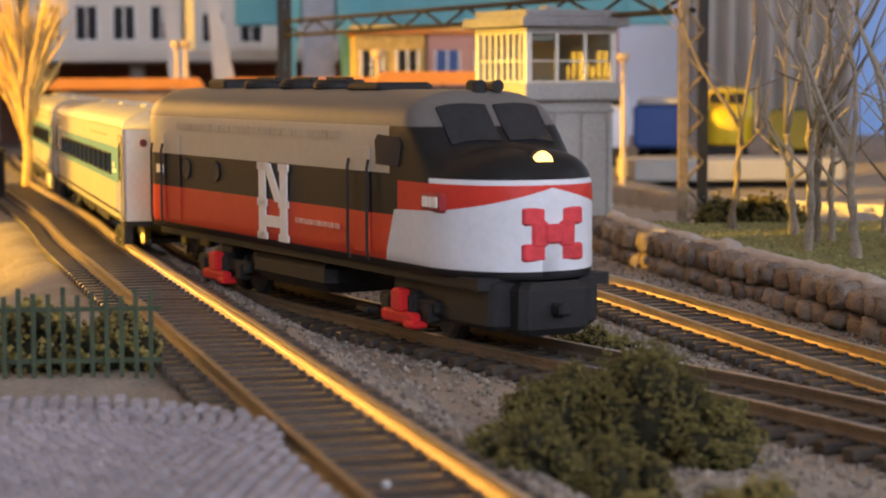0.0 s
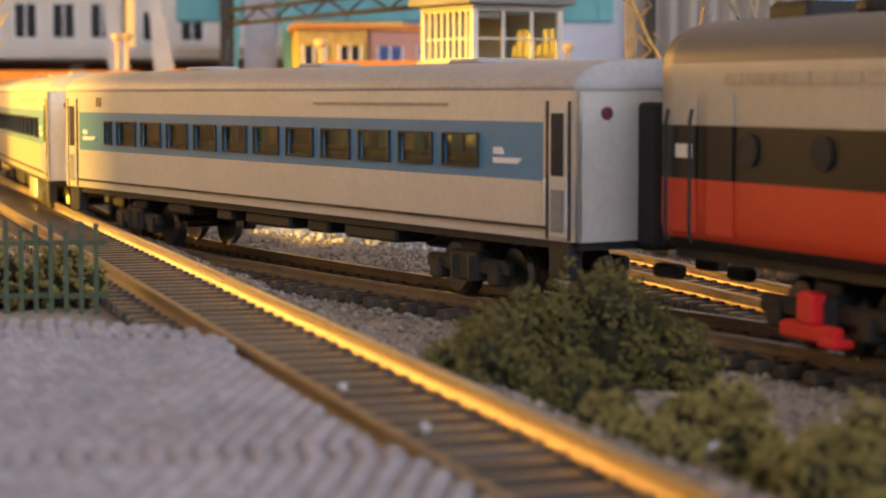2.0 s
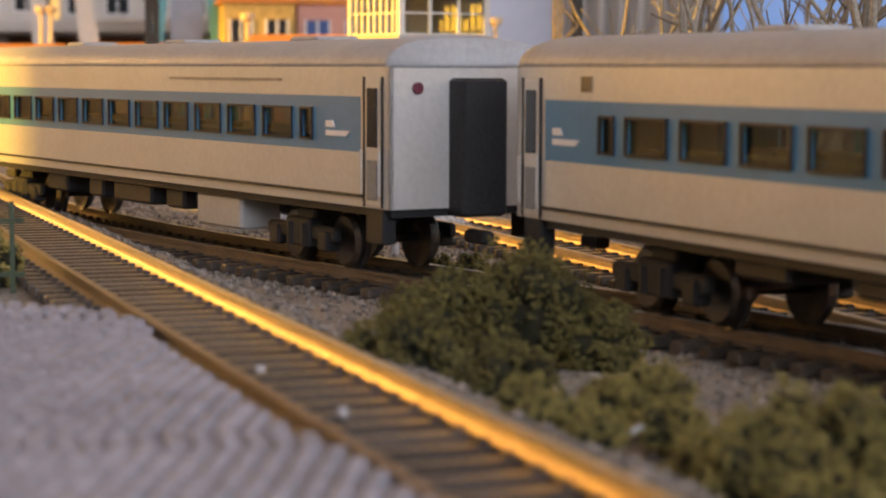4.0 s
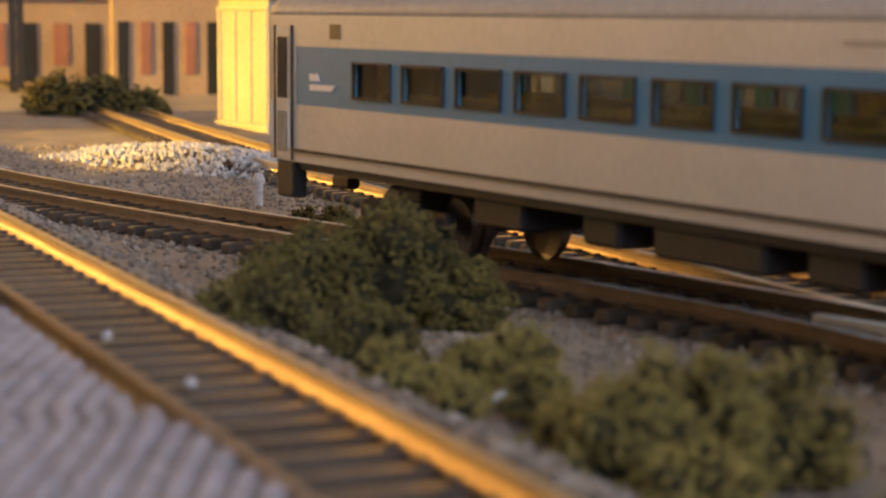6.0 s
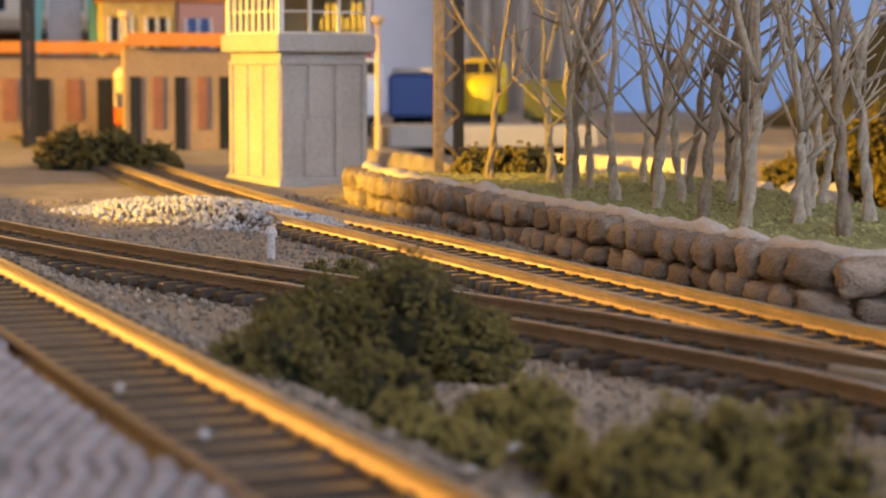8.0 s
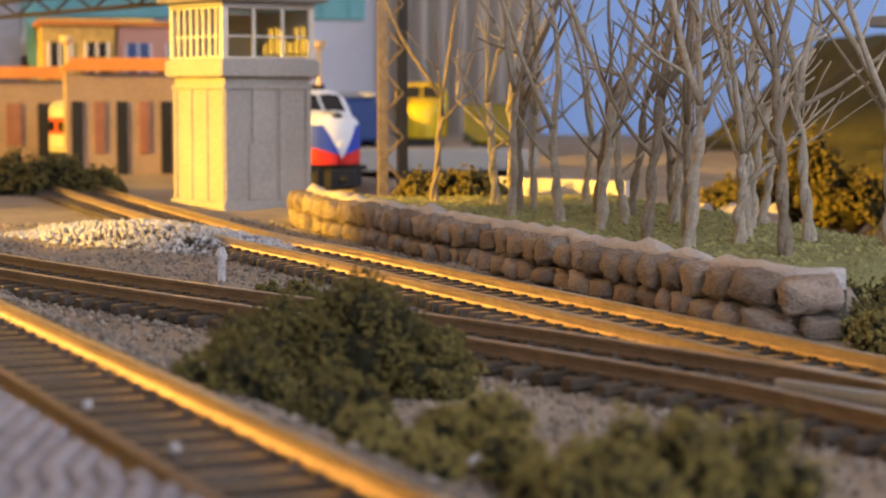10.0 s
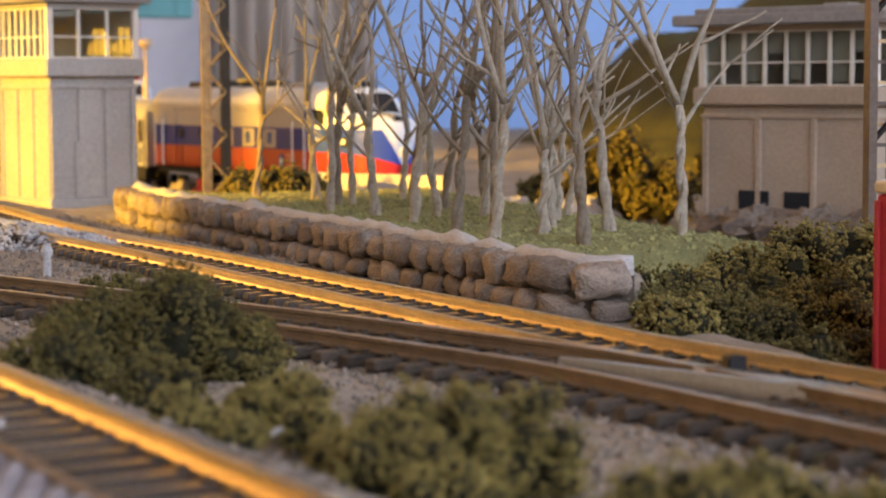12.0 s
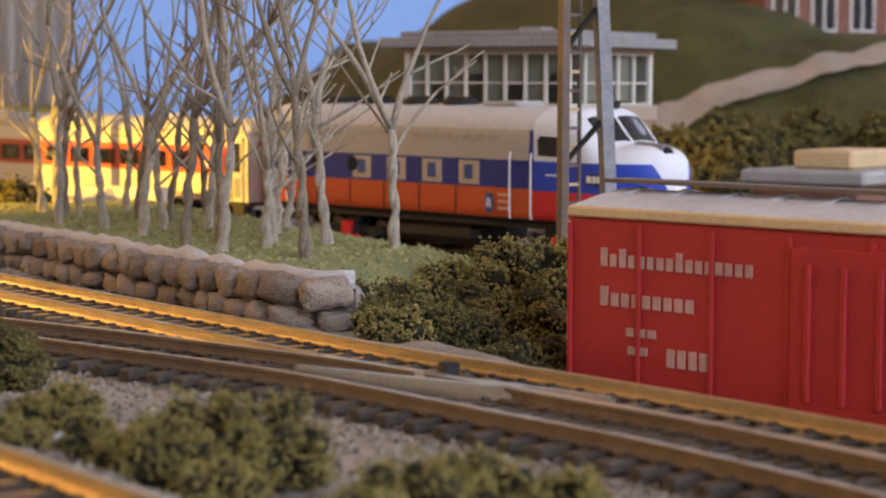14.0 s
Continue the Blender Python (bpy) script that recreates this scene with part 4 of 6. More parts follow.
# ---------------------------------------------------------------- bushes and trees


def fleck(s, c, r, rng):
    """One crumb of foliage: a small uneven octahedron."""
    k = [r * rng.uniform(0.6, 1.3) for _ in range(6)]
    x, y, z = c
    s.put([(x + k[0], y, z), (x, y + k[1], z), (x - k[2], y, z), (x, y - k[3], z), (x, y, z + k[4]), (x, y, z - k[5])],
          [(0, 1, 4), (1, 2, 4), (2, 3, 4), (3, 0, 4), (1, 0, 5), (2, 1, 5), (3, 2, 5), (0, 3, 5)])


def bush(lobes, label, seed, leaf=None, crumbs=420, size=0.0009):
    """Lobes (x, y, z, r), each a cluster of spongy knobs round a dark core that paints in crevice shade."""
    leaf = leaf or M_LEAF
    rng = random.Random(seed)
    o = Vector((lobes[0][0], lobes[0][1], ground_z(lobes[0][0], lobes[0][1])))
    b = base("bush", label, "bush", Matrix.Translation(o), group="bushes")
    core, crown = Solid(), Solid()
    for i, (x, y, z, r) in enumerate(lobes):
        c = Vector((x, y, z)) - o
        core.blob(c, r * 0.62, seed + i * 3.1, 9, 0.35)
        total = int(2.1 * crumbs * (r / 0.012) ** 2) + 160
        knobs = 13 + int(5 * rng.random())
        for k in range(knobs):
            ph, ct = 2.39996 * k + rng.uniform(-0.4, 0.4), 1 - 1.45 * (k + 0.5) / knobs
            st = math.sqrt(max(0.0, 1 - ct * ct))
            d = Vector((st * math.cos(ph), st * math.sin(ph), ct))
            kr = r * rng.uniform(0.26, 0.46)
            kc = c + d * (r * rng.uniform(0.58, 0.88))
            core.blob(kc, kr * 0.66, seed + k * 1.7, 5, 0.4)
            for _ in range(total // knobs + 12):
                e = Vector((rng.gauss(0, 1), rng.gauss(0, 1), rng.gauss(0, 1))).normalized()
                if e.dot(d) < -0.35:
                    continue
                q = kr * (0.80 + 0.75 * noise.noise(e * 2.6 + Vector((seed, k, i))) + 0.25 * noise.noise(e * 7 + Vector((k, i, seed))) + rng.uniform(-0.10, 0.10))
                fleck(crown, kc + e * q, size * rng.uniform(0.35, 1.0), rng)
    # near-black core colour stands in for shade between the knobs
    part("core", core, M_LEAFSHADE, b, smooth=True)
    part("foliage", crown, leaf, b)
    return b


OLIVE = "crumbly olive green lichen bush on the gravel"
bush([(0.0570, 0.294, 0.0020, 0.0104), (0.0672, 0.290, -0.0020, 0.0080), (0.0450, 0.297, 0.0008, 0.0082), (0.0365, 0.266, -0.0005, 0.0084), (0.0475, 0.260, -0.0034, 0.0072), (0.0305, 0.285, -0.0035, 0.0050)], OLIVE + ", rounded humps", 3, None, 4200, 0.00046)
bush([(0.0457, 0.2300, 0.0000, 0.0040), (0.0510, 0.2175, -0.0010, 0.0036), (0.0610, 0.2315, -0.0002, 0.0052), (0.0555, 0.2330, -0.0010, 0.0042), (0.0600, 0.2195, -0.0012, 0.0042), (0.0505, 0.2300, -0.0020, 0.0030)], "small pale green lichen clumps beside the track", 8, M_LEAFY, 6500, 0.00033)
bush([(0.0615, 0.1900, -0.001, 0.0072), (0.0690, 0.1960, -0.001, 0.0085), (0.0600, 0.2030, -0.003, 0.0055), (0.0765, 0.1920, -0.001, 0.0075), (0.0650, 0.1820, -0.004, 0.0065)], "yellowish olive lichen bush between the tracks", 12, M_LEAFY, 3400, 0.00046)
bush([(0.0800, 0.1600, -0.004, 0.0085), (0.0910, 0.1650, -0.004, 0.0080), (0.0720, 0.1530, -0.004, 0.0075), (0.1000, 0.1580, -0.004, 0.0065)], "low olive lichen bush near the camera side of the track", 17, M_LEAFY, 2600, 0.00048)


def thicket():
    """Many small clumps below the end of the stone wall, green and yellowish by turns."""
    rng = random.Random(50)
    for k in range(9):
        x0, y0 = 0.1545 + 0.0062 * k, 0.329 + 0.0026 * k + 0.010 * (k % 2)
        z0 = -0.0035 - 0.0004 * k
        lobes = [(x0 + rng.uniform(-0.006, 0.006), y0 + rng.uniform(-0.010, 0.010), z0 + rng.uniform(-0.0035, 0.0015), rng.uniform(0.0048, 0.0080)) for _ in range(3)]
        bush(lobes, "clumpy olive lichen below the end of the stone wall" if k % 3 else "yellowish lichen clump below the stone wall", 70 + k, M_LEAFY if k % 3 == 0 else M_LEAF, 1700, 0.0006)
    for k in range(5):
        x0, y0 = 0.172 + 0.0075 * k, 0.312 + 0.002 * (k % 2)
        lobes = [(x0 + rng.uniform(-0.005, 0.005), y0 + rng.uniform(-0.006, 0.006), -0.016 + rng.uniform(-0.004, 0.003), rng.uniform(0.0065, 0.0095)) for _ in range(3)]
        bush(lobes, "dark olive lichen on the bank beside the low track", 90 + k, M_LEAF, 1200, 0.0007)


thicket()
bush([(0.2080, 0.372, -0.001, 0.0105), (0.2180, 0.362, 0.000, 0.0110), (0.2000, 0.385, -0.004, 0.0085)], "yellow-green bush beside the red boxcar", 24, M_LEAFY, 1600, 0.0007)
bush([(0.1650, 0.66, 0.004, 0.0095), (0.1530, 0.665, 0.003, 0.0085), (0.1760, 0.667, 0.002, 0.0080)], "dark green shrub behind the stone wall", 27, None, 700, 0.001)
bush([(0.040, 0.86, 0.0, 0.013), (0.020, 0.87, 0.0, 0.012), (0.058, 0.85, -0.002, 0.010)], "dark green shrubs beside the signal tower", 29, None, 500, 0.0012)
bush([(0.064, 0.425, -0.004, 0.0035), (0.070, 0.420, -0.004, 0.0040), (0.075, 0.416, -0.005, 0.0030)], "tiny green tuft between the tracks", 31, None, 2000, 0.0005)
bush([(0.340, 0.735, -0.006, 0.016), (0.315, 0.75, -0.006, 0.014), (0.300, 0.765, -0.008, 0.012), (0.325, 0.74, 0.010, 0.012)], "grey-green bushes behind the far track", 33, None, 400, 0.0013)
for k in range(7):
    hx, hy = 0.40 + 0.055 * k, 0.74 - 0.012 * k + 0.03 * (k % 2)
    bush([(hx, hy, -0.006, 0.024), (hx + 0.02, hy + 0.01, 0.004 + 0.004 * k, 0.020), (hx - 0.012, hy + 0.02, 0.002 + 0.004 * k, 0.018), (hx + 0.008, hy + 0.005, 0.000 + 0.003 * k, 0.020)], "dark olive hedge at the foot of the hill", 40 + k, None, 170, 0.0020)
bush([(-0.027, 0.358, 0.003, 0.0085), (-0.041, 0.362, 0.004, 0.0095), (-0.056, 0.364, 0.005, 0.0105), (-0.073, 0.366, 0.004, 0.0105), (-0.090, 0.37, 0.004, 0.0105), (-0.108, 0.372, 0.004, 0.0105), (-0.040, 0.395, -0.001, 0.007), (-0.126, 0.375, 0.003, 0.011)], "yellow-green hedge behind the little fence", 60, M_LEAFY, 500, 0.0009)


def grow(s, p, d, length, r, level, rng):
    """One limb: crooked, tapering, with forks."""
    n = 5
    pts, rad = [p.copy()], [r]
    q = p.copy()
    for i in range(n):
        d = (d + Vector((rng.uniform(-1, 1), rng.uniform(-1, 1), rng.uniform(-0.3, 0.8))) * 0.13).normalized()
        q = q + d * length / n
        pts.append(q.copy())
        rad.append(r * (1 - 0.42 * (i + 1) / n) * rng.uniform(0.88, 1.12))
    s.tube(pts, rad, 6 if level < 2 else 5)
    if level >= 3:
        return
    forks = 2 if level else rng.choice((2, 3))
    for k in range(forks):
        a = rng.uniform(0, 6.28)
        e = (d * rng.uniform(1.0, 1.7) + Vector((math.cos(a), math.sin(a), 0.25)) * rng.uniform(0.6, 1.15)).normalized()
        grow(s, q, e, length * rng.uniform(0.62, 0.95), rad[-1] * 0.86, level + 1, rng)
    if level < 2:
        for k in range(1):
            i = rng.randrange(1, n)
            a = rng.uniform(0, 6.28)
            e = Vector((math.cos(a), math.sin(a), rng.uniform(0.2, 0.9))).normalized()
            grow(s, pts[i], e, length * rng.uniform(0.35, 0.6), rad[i] * 0.6, 3, rng)


def bare_tree(x, y, seed, height, r, bark):
    rng = random.Random(seed)
    z = ground_z(x, y)
    t = base("bare_tree", "leafless pale grey-brown tree with forked branches on the turf" if bark is M_BARK else "leafless brown tree with forked branches on the turf", "tree", Matrix.Translation((x, y, z)), group="bare trees")
    trunk, crown = Solid(), Solid()
    lean = Vector((rng.uniform(-0.12, 0.12), rng.uniform(-0.12, 0.12), 1)).normalized()
    h = height * rng.uniform(0.18, 0.34)
    pts = [Vector((0, 0, -0.002))]
    rad = [r * 1.5]
    for i in range(1, 7):
        pts.append(lean * h * i / 6 + Vector((rng.uniform(-1, 1), rng.uniform(-1, 1), 0)) * 0.0006)
        rad.append(r * (1.15 - 0.25 * i / 6) if i > 1 else r * 1.2)
    turn = rng.uniform(0, 6.28)
    for strand in (0, math.pi):
        helix, thick = [], []
        for i in range(25):
            u = i / 24 * 6
            k = min(5, int(u))
            c = pts[k].lerp(pts[k + 1], u - k)
            rr = rad[k] + (rad[k + 1] - rad[k]) * (u - k)
            a = turn + strand + i * 0.55
            helix.append(c + Vector((math.cos(a), math.sin(a), 0)) * rr * 0.42)
            thick.append(rr * 0.72)
        trunk.tube(helix, thick, 7)
    part("trunk", trunk, bark, t, smooth=True)
    for k in range(rng.choice((2, 2, 3))):
        a = rng.uniform(0, 6.28)
        e = (lean * 1.7 + Vector((math.cos(a), math.sin(a), 0)) * rng.uniform(0.5, 1.05)).normalized()
        grow(crown, pts[-1], e, height * rng.uniform(0.26, 0.36), rad[-1] * 0.8, 0 if k == 0 else 1, rng)
    for k in range(2):
        u = rng.uniform(0.45, 1.0) * 5.99
        i = int(u)
        a = rng.uniform(0, 6.28)
        e = Vector((math.cos(a), math.sin(a), rng.uniform(0.45, 1.3))).normalized()
        grow(crown, pts[i].lerp(pts[i + 1], u - i), e, height * rng.uniform(0.13, 0.24), r * rng.uniform(0.38, 0.55), 2, rng)
    part("crown", crown, bark, t, smooth=True)
    return t


TREES = [(0.160, 0.598), (0.1585, 0.570), (0.1565, 0.520), (0.1565, 0.486), (0.1585, 0.456), (0.1583, 0.429), (0.1722, 0.432), (0.1721, 0.406), (0.1934, 0.441), (0.2028, 0.419),
         (0.175, 0.545), (0.183, 0.505), (0.176, 0.475), (0.195, 0.535), (0.190, 0.470), (0.206, 0.50), (0.147, 0.625), (0.170, 0.615), (0.186, 0.59), (0.205, 0.56), (0.150, 0.545), (0.168, 0.50), (0.168, 0.455), (0.184, 0.455), (0.196, 0.485), (0.180, 0.53), (0.165, 0.575)]
for i, (tx, ty) in enumerate(TREES):
    bare_tree(tx, ty, 100 + i, 0.105 + 0.02 * ((i * 7) % 5) / 5, 0.0012 if i < 10 else 0.00102, M_BARKD if i % 3 == 1 else M_BARK)


def straw_tree(x, y):
    rng = random.Random(9)
    z = ground_z(x, y)
    t = base("straw_tree", "golden straw-like feathery tree without leaves", "tree", Matrix.Translation((x, y, z)))
    s = Solid()
    part("trunk", Solid().tube([(0, 0, 0), (0.001, 0, 0.02), (0.0, 0.001, 0.035)], [0.0028, 0.0022, 0.002], 7), M_STRAW, t)
    for k in range(150):
        a, sp = rng.uniform(0, 6.28), rng.uniform(0.05, 0.42)
        h0, ln = rng.uniform(0.02, 0.045), rng.uniform(0.03, 0.062)
        d = Vector((math.cos(a) * sp, math.sin(a) * sp, 1)).normalized()
        p = Vector((0, 0, h0))
        s.tube([p, p + d * ln * 0.5 + Vector((0, 0, 0.002)), p + d * ln + Vector((math.cos(a), math.sin(a), 0)) * 0.006], [0.0009, 0.0007, 0.0002], 4)
    part("foliage", s, M_STRAW, t)


straw_tree(-0.1135, 0.93)

# ---------------------------------------------------------------- stone wall


def stone_mesh(seed):
    """A rounded, knobbly block of unit half size."""
    s = Solid().blob((0, 0, 0), 1.0, seed, 12, 0.14)
    q = []
    for x, y, z in s.v:
        p = Vector([math.copysign(abs(c) ** 0.64, c) for c in (x, y, z)])
        q.append(tuple(p * (1 + 0.30 * noise.noise(p * 1.5 + Vector((seed, 0, 0))) + 0.14 * noise.noise(p * 4.0 + Vector((0, seed, 0))))))
    s.v = q
    me = s.mesh("stone", True)
    me.materials.append(M_WALLSTONE)
    return me


def build_stone_wall():
    rng = random.Random(4)
    w = base("stone_wall", "rough brown dry-stone retaining wall with dusty pale top", "wall", kind="structure")
    meshes = [stone_mesh(k * 5.3 + 1) for k in range(9)]
    pts = [Vector((wall_x(y), y, 0)) for y in np.linspace(0.352, 0.66, 150)]
    end = [Vector((0.1445, 0.344, 0)), Vector((0.149, 0.339, 0)), Vector((0.154, 0.337, 0))]
    pts = end[::-1] + pts
    cs = [0.0]
    for a, b in zip(pts, pts[1:]):
        cs.append(cs[-1] + (b - a).length)

    def at(s):
        return Vector((float(np.interp(s, cs, [p.x for p in pts])), float(np.interp(s, cs, [p.y for p in pts])), 0))

    core = Solid()
    cap = Solid()
    rings, rings2 = [], []
    n = 110
    for i in range(n + 1):
        s = cs[-1] * i / n
        d = (at(s + 0.003) - at(s - 0.003)).normalized()
        nr = Vector((d.y, -d.x, 0))
        c = at(s)
        top = 0.0040 + 0.0012 * noise.noise(Vector((s * 60, 2, 0)))
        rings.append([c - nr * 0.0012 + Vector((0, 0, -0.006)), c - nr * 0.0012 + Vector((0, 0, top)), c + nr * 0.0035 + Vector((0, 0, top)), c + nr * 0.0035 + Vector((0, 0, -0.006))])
        e = 0.0006 * noise.noise(Vector((s * 120, 7, 0)))
        rings2.append([c + nr * (0.0012 + 2 * e) + Vector((0, 0, top - 0.0010)), c + nr * (0.0016 + 2 * e) + Vector((0, 0, top + 0.0026)), c + nr * 0.0040 + Vector((0, 0, top + 0.0036 + 3 * e)),
                       c + nr * 0.0075 + Vector((0, 0, top + 0.0024 + 2 * e)), c + nr * 0.0100 + Vector((0, 0, top - 0.0008))])
    # core coloured dark to put shade into the gaps between stones
    part("core", core.loft(rings), M_GAPSHADE, w)
    part("cap", cap.loft(rings2), M_CAP, w, "dusty pale top of the wall", smooth=True)
    for row, (z0, hh) in enumerate(((-0.0024, 0.0050), (0.0030, 0.0062))):
        s = rng.uniform(0, 0.003)
        while s < cs[-1]:
            far = smooth(0.10, 0.20, s)
            ln = rng.uniform(0.0070, 0.0118) * (1 - 0.25 * far)
            d = (at(s + 0.003) - at(s - 0.003)).normalized()
            nr = Vector((d.y, -d.x, 0))
            p = at(s + ln / 2) - nr * (rng.uniform(0.0004, 0.0016) - 0.0006 * row)
            ob = new("stone", rng.choice(meshes))
            ob.parent = w
            tall = hh * 0.50 * rng.uniform(0.90, 1.12)
            ob.matrix_local = Matrix.Translation((p.x, p.y, z0 + rng.uniform(-0.0004, 0.0004))) @ Matrix.Rotation(math.atan2(d.y, d.x), 4, "Z") @ Matrix.Rotation(rng.uniform(-0.16, 0.16), 4, "Y") @ Matrix.Diagonal((ln * 0.50, 0.0036 * rng.uniform(0.85, 1.2), tall, 1))
            s += ln
    return w


build_stone_wall()

# ---------------------------------------------------------------- towers


def sash(parent, o, u, wid, z0, z1, cols, rows, nrm, blinds):
    """A glazed opening: posts and bars in a grid, panes, and blinds behind."""
    o, u, nrm = Vector(o), Vector(u).normalized(), Vector(nrm).normalized()
    rot = Matrix((( u.x, nrm.x, 0, 0), (u.y, nrm.y, 0, 0), (0, 0, 1, 0), (0, 0, 0, 1)))

    def piece(name, x0, x1, y0, y1, a, b, m, par):
        s = Solid().box(x0, x1, y0, y1, a, b)
        s.v = [tuple(o + (rot @ Vector(v))) for v in s.v]
        return part(name, s, m, par)
    t = 0.0006
    fr = piece("window_frame", 0, wid, -0.0004, 0.0006, z0 - t, z0, M_TRIMW, parent)
    piece("top_rail", 0, wid, -0.0004, 0.0006, z1, z1 + t, M_TRIMW, fr)
    for i in range(cols + 1):
        x = wid * i / cols
        piece("post", x - t, x + t, -0.0004, 0.0008, z0, z1, M_TRIMW, fr)
    for j in range(1, rows):
        z = z0 + (z1 - z0) * 0.42 if rows == 2 else z0 + (z1 - z0) * j / rows
        piece("bar", 0, wid, -0.0002, 0.0004, z - 0.0003, z + 0.0003, M_TRIMW, fr)
    for i in range(cols):
        g = piece("pane", wid * i / cols + t, wid * (i + 1) / cols - t, -0.0002, -0.0001, z0, z1, M_GLASS, fr)
        g.visible_shadow = False
        if blinds[i % len(blinds)]:
            piece("blind", wid * i / cols + t, wid * (i + 1) / cols - t, -0.0016, -0.0012, z0 + (z1 - z0) * (1 - blinds[i % len(blinds)]), z1, M_CURTAIN, fr)


def tower(name, label, corner, rdir, wr, wl, z0, zl, zw0, zw1, zr, wall, cols, over=0.005, right_blinds=(0, 0.95, 0.9, 0.95), left_blinds=(0.9, 0.6, 0.95, 0.4)):
    """A signal tower from its near corner: rdir runs along the right-hand face."""
    t = base(name, label, "signal tower", Matrix.Translation((*corner, 0)) @ Matrix.Rotation(math.atan2(rdir[1], rdir[0]), 4, "Z"))
    # own axes: x along the right face, y away from the viewer
    part("base_storey", Solid().box(0, wr, 0, wl, z0, zl, 0.0004), wall, t)
    part("plinth", Solid().box(-0.0015, wr + 0.0015, -0.0015, wl + 0.0015, z0 - 0.002, z0 + 0.003, 0.0005), wall, t)
    for x in np.linspace(0.0, 1.0, 4):
        xx = x * (wr - 0.0022)
        part("pilaster", Solid().box(xx, xx + 0.0022, -0.0007, 0.0002, z0 + 0.003, zl - 0.004, 0.0002), wall, t)
        yy = x * (wl - 0.0022)
        part("pilaster", Solid().box(-0.0007, 0.0002, yy, yy + 0.0022, z0 + 0.003, zl - 0.004, 0.0002), wall, t)
    part("string_course", Solid().box(-0.0008, wr + 0.0008, -0.0008, wl + 0.0008, zl - 0.0045, zl - 0.003, 0.0003), wall, t)
    part("ledge", Solid().box(-0.0028, wr + 0.0028, -0.0028, wl + 0.0028, zl, zw0 - 0.0008, 0.0006), wall, t)
    for a in ((0, 0), (wr, 0), (0, wl), (wr, wl)):
        part("corner_post", Solid().box(a[0] - 0.0012, a[0] + 0.0012, a[1] - 0.0012, a[1] + 0.0012, zw0 - 0.0008, zw1 + 0.0016), M_TRIMW, t)
    sash(t, (0, 0, 0), (1, 0, 0), wr, zw0, zw1, cols, 2, (0, -1, 0), right_blinds)
    sash(t, (0, wl, 0), (0, -1, 0), wl, zw0, zw1, 8, 2, (-1, 0, 0), left_blinds)
    part("back_wall", Solid().box(0.002, wr, wl - 0.001, wl, zw0, zw1), M_CURTAIN, t)
    part("side_wall", Solid().box(wr - 0.001, wr, 0.001, wl - 0.0012, zw0, zw1), M_CURTAIN, t)
    part("head", Solid().box(-0.0015, wr + 0.0015, -0.0015, wl + 0.0015, zw1 + 0.0006, zw1 + 0.0025), wall, t)
    part("eave_slab", Solid().box(-over, wr + over, -over, wl + over, zw1 + 0.0025, zw1 + 0.0062, 0.0004), M_ROOFD, t)
    part("roof_step", Solid().box(-over * 0.3, wr + over * 0.3, -over * 0.3, wl + over * 0.3, zw1 + 0.0062, zr, 0.0004), M_ROOFD, t)
    part("roof_vent", Solid().box(wr * 0.45, wr * 0.6, wl * 0.4, wl * 0.55, zr, zr + 0.002, 0.0004), M_ROOFD, t)
    return t


tower_a = tower("signal_tower", "grey concrete signal tower with glazed upper room", (0.095, 0.737), (0.921, 0.391), 0.037, 0.037, -0.0045, 0.0440, 0.0515, 0.0690, 0.0780, M_BUILD, 3, 0.005, (0.15, 0, 0), (0.35, 0, 0, 0.25))
part("door", Solid().box(0.010, 0.021, -0.0006, 0.0002, -0.0015, 0.0200, 0.0003), M_BUILD, tower_a)
tower_b = tower("signal_tower", "tan signal tower with pale sash windows and a flat roof", (0.337, 0.560), (0.870, 0.493), 0.061, 0.067, -0.0180, 0.0330, 0.0400, 0.0575, 0.0660, M_BUILDTAN, 5, 0.008)
for yy in (0.022, 0.040):
    part("cellar_window", Solid().box(-0.0006, 0.0003, yy, yy + 0.012, -0.0025, 0.0040, 0.0003), M_DARKGLASS, tower_b)


def rock_heap(pts, label, seed, m=None):
    rng = random.Random(seed)
    for i, (x, y, z, r) in enumerate(pts):
        s = Solid().blob((0, 0, 0), r, seed + i, 9, 0.5, (1.2, 1.0, 0.8))
        ob = thing("rock", s, m or M_STONE, label, "rock", "rocks", smooth=False)
        ob.matrix_world = Matrix.Translation((x, y, z)) @ Matrix.Rotation(rng.uniform(0, 6), 4, "Z")


rock_heap([(0.306 + 0.0052 * k, 0.604 - 0.0105 * k, -0.0105 + 0.002 * (k % 2), 0.0100) for k in range(6)], "rough brown rock at the foot of the tan tower", 3, mat("foot_rock", (0.19, 0.15, 0.12), 0.9, 0, 0.4, 180, 1.0, 900))
rock_heap([(0.255 + 0.013 * k, 0.735 + 0.006 * (k % 3), -0.012, 0.009) for k in range(5)], "pale grey rock beside the far track", 9, M_CAP)


def low_wall():
    a, b = Vector((0.168, 0.72, 0)), Vector((0.222, 0.655, 0))
    d = (b - a).normalized()
    nr = Vector((-d.y, d.x, 0))
    rings = []
    for i in range(13):
        p = a + (b - a) * i / 12
        h = 0.0085 + 0.0006 * noise.noise(Vector((i * 0.8, 0, 0)))
        rings.append([p - nr * 0.003 + Vector((0, 0, -0.018)), p - nr * 0.0022 + Vector((0, 0, h)), p + nr * 0.003 + Vector((0, 0, h)), p + nr * 0.003 + Vector((0, 0, -0.018))])
    thing("concrete_wall", Solid().loft(rings), M_CAP, "low grey concrete wall beside the far track", "wall")


low_wall()

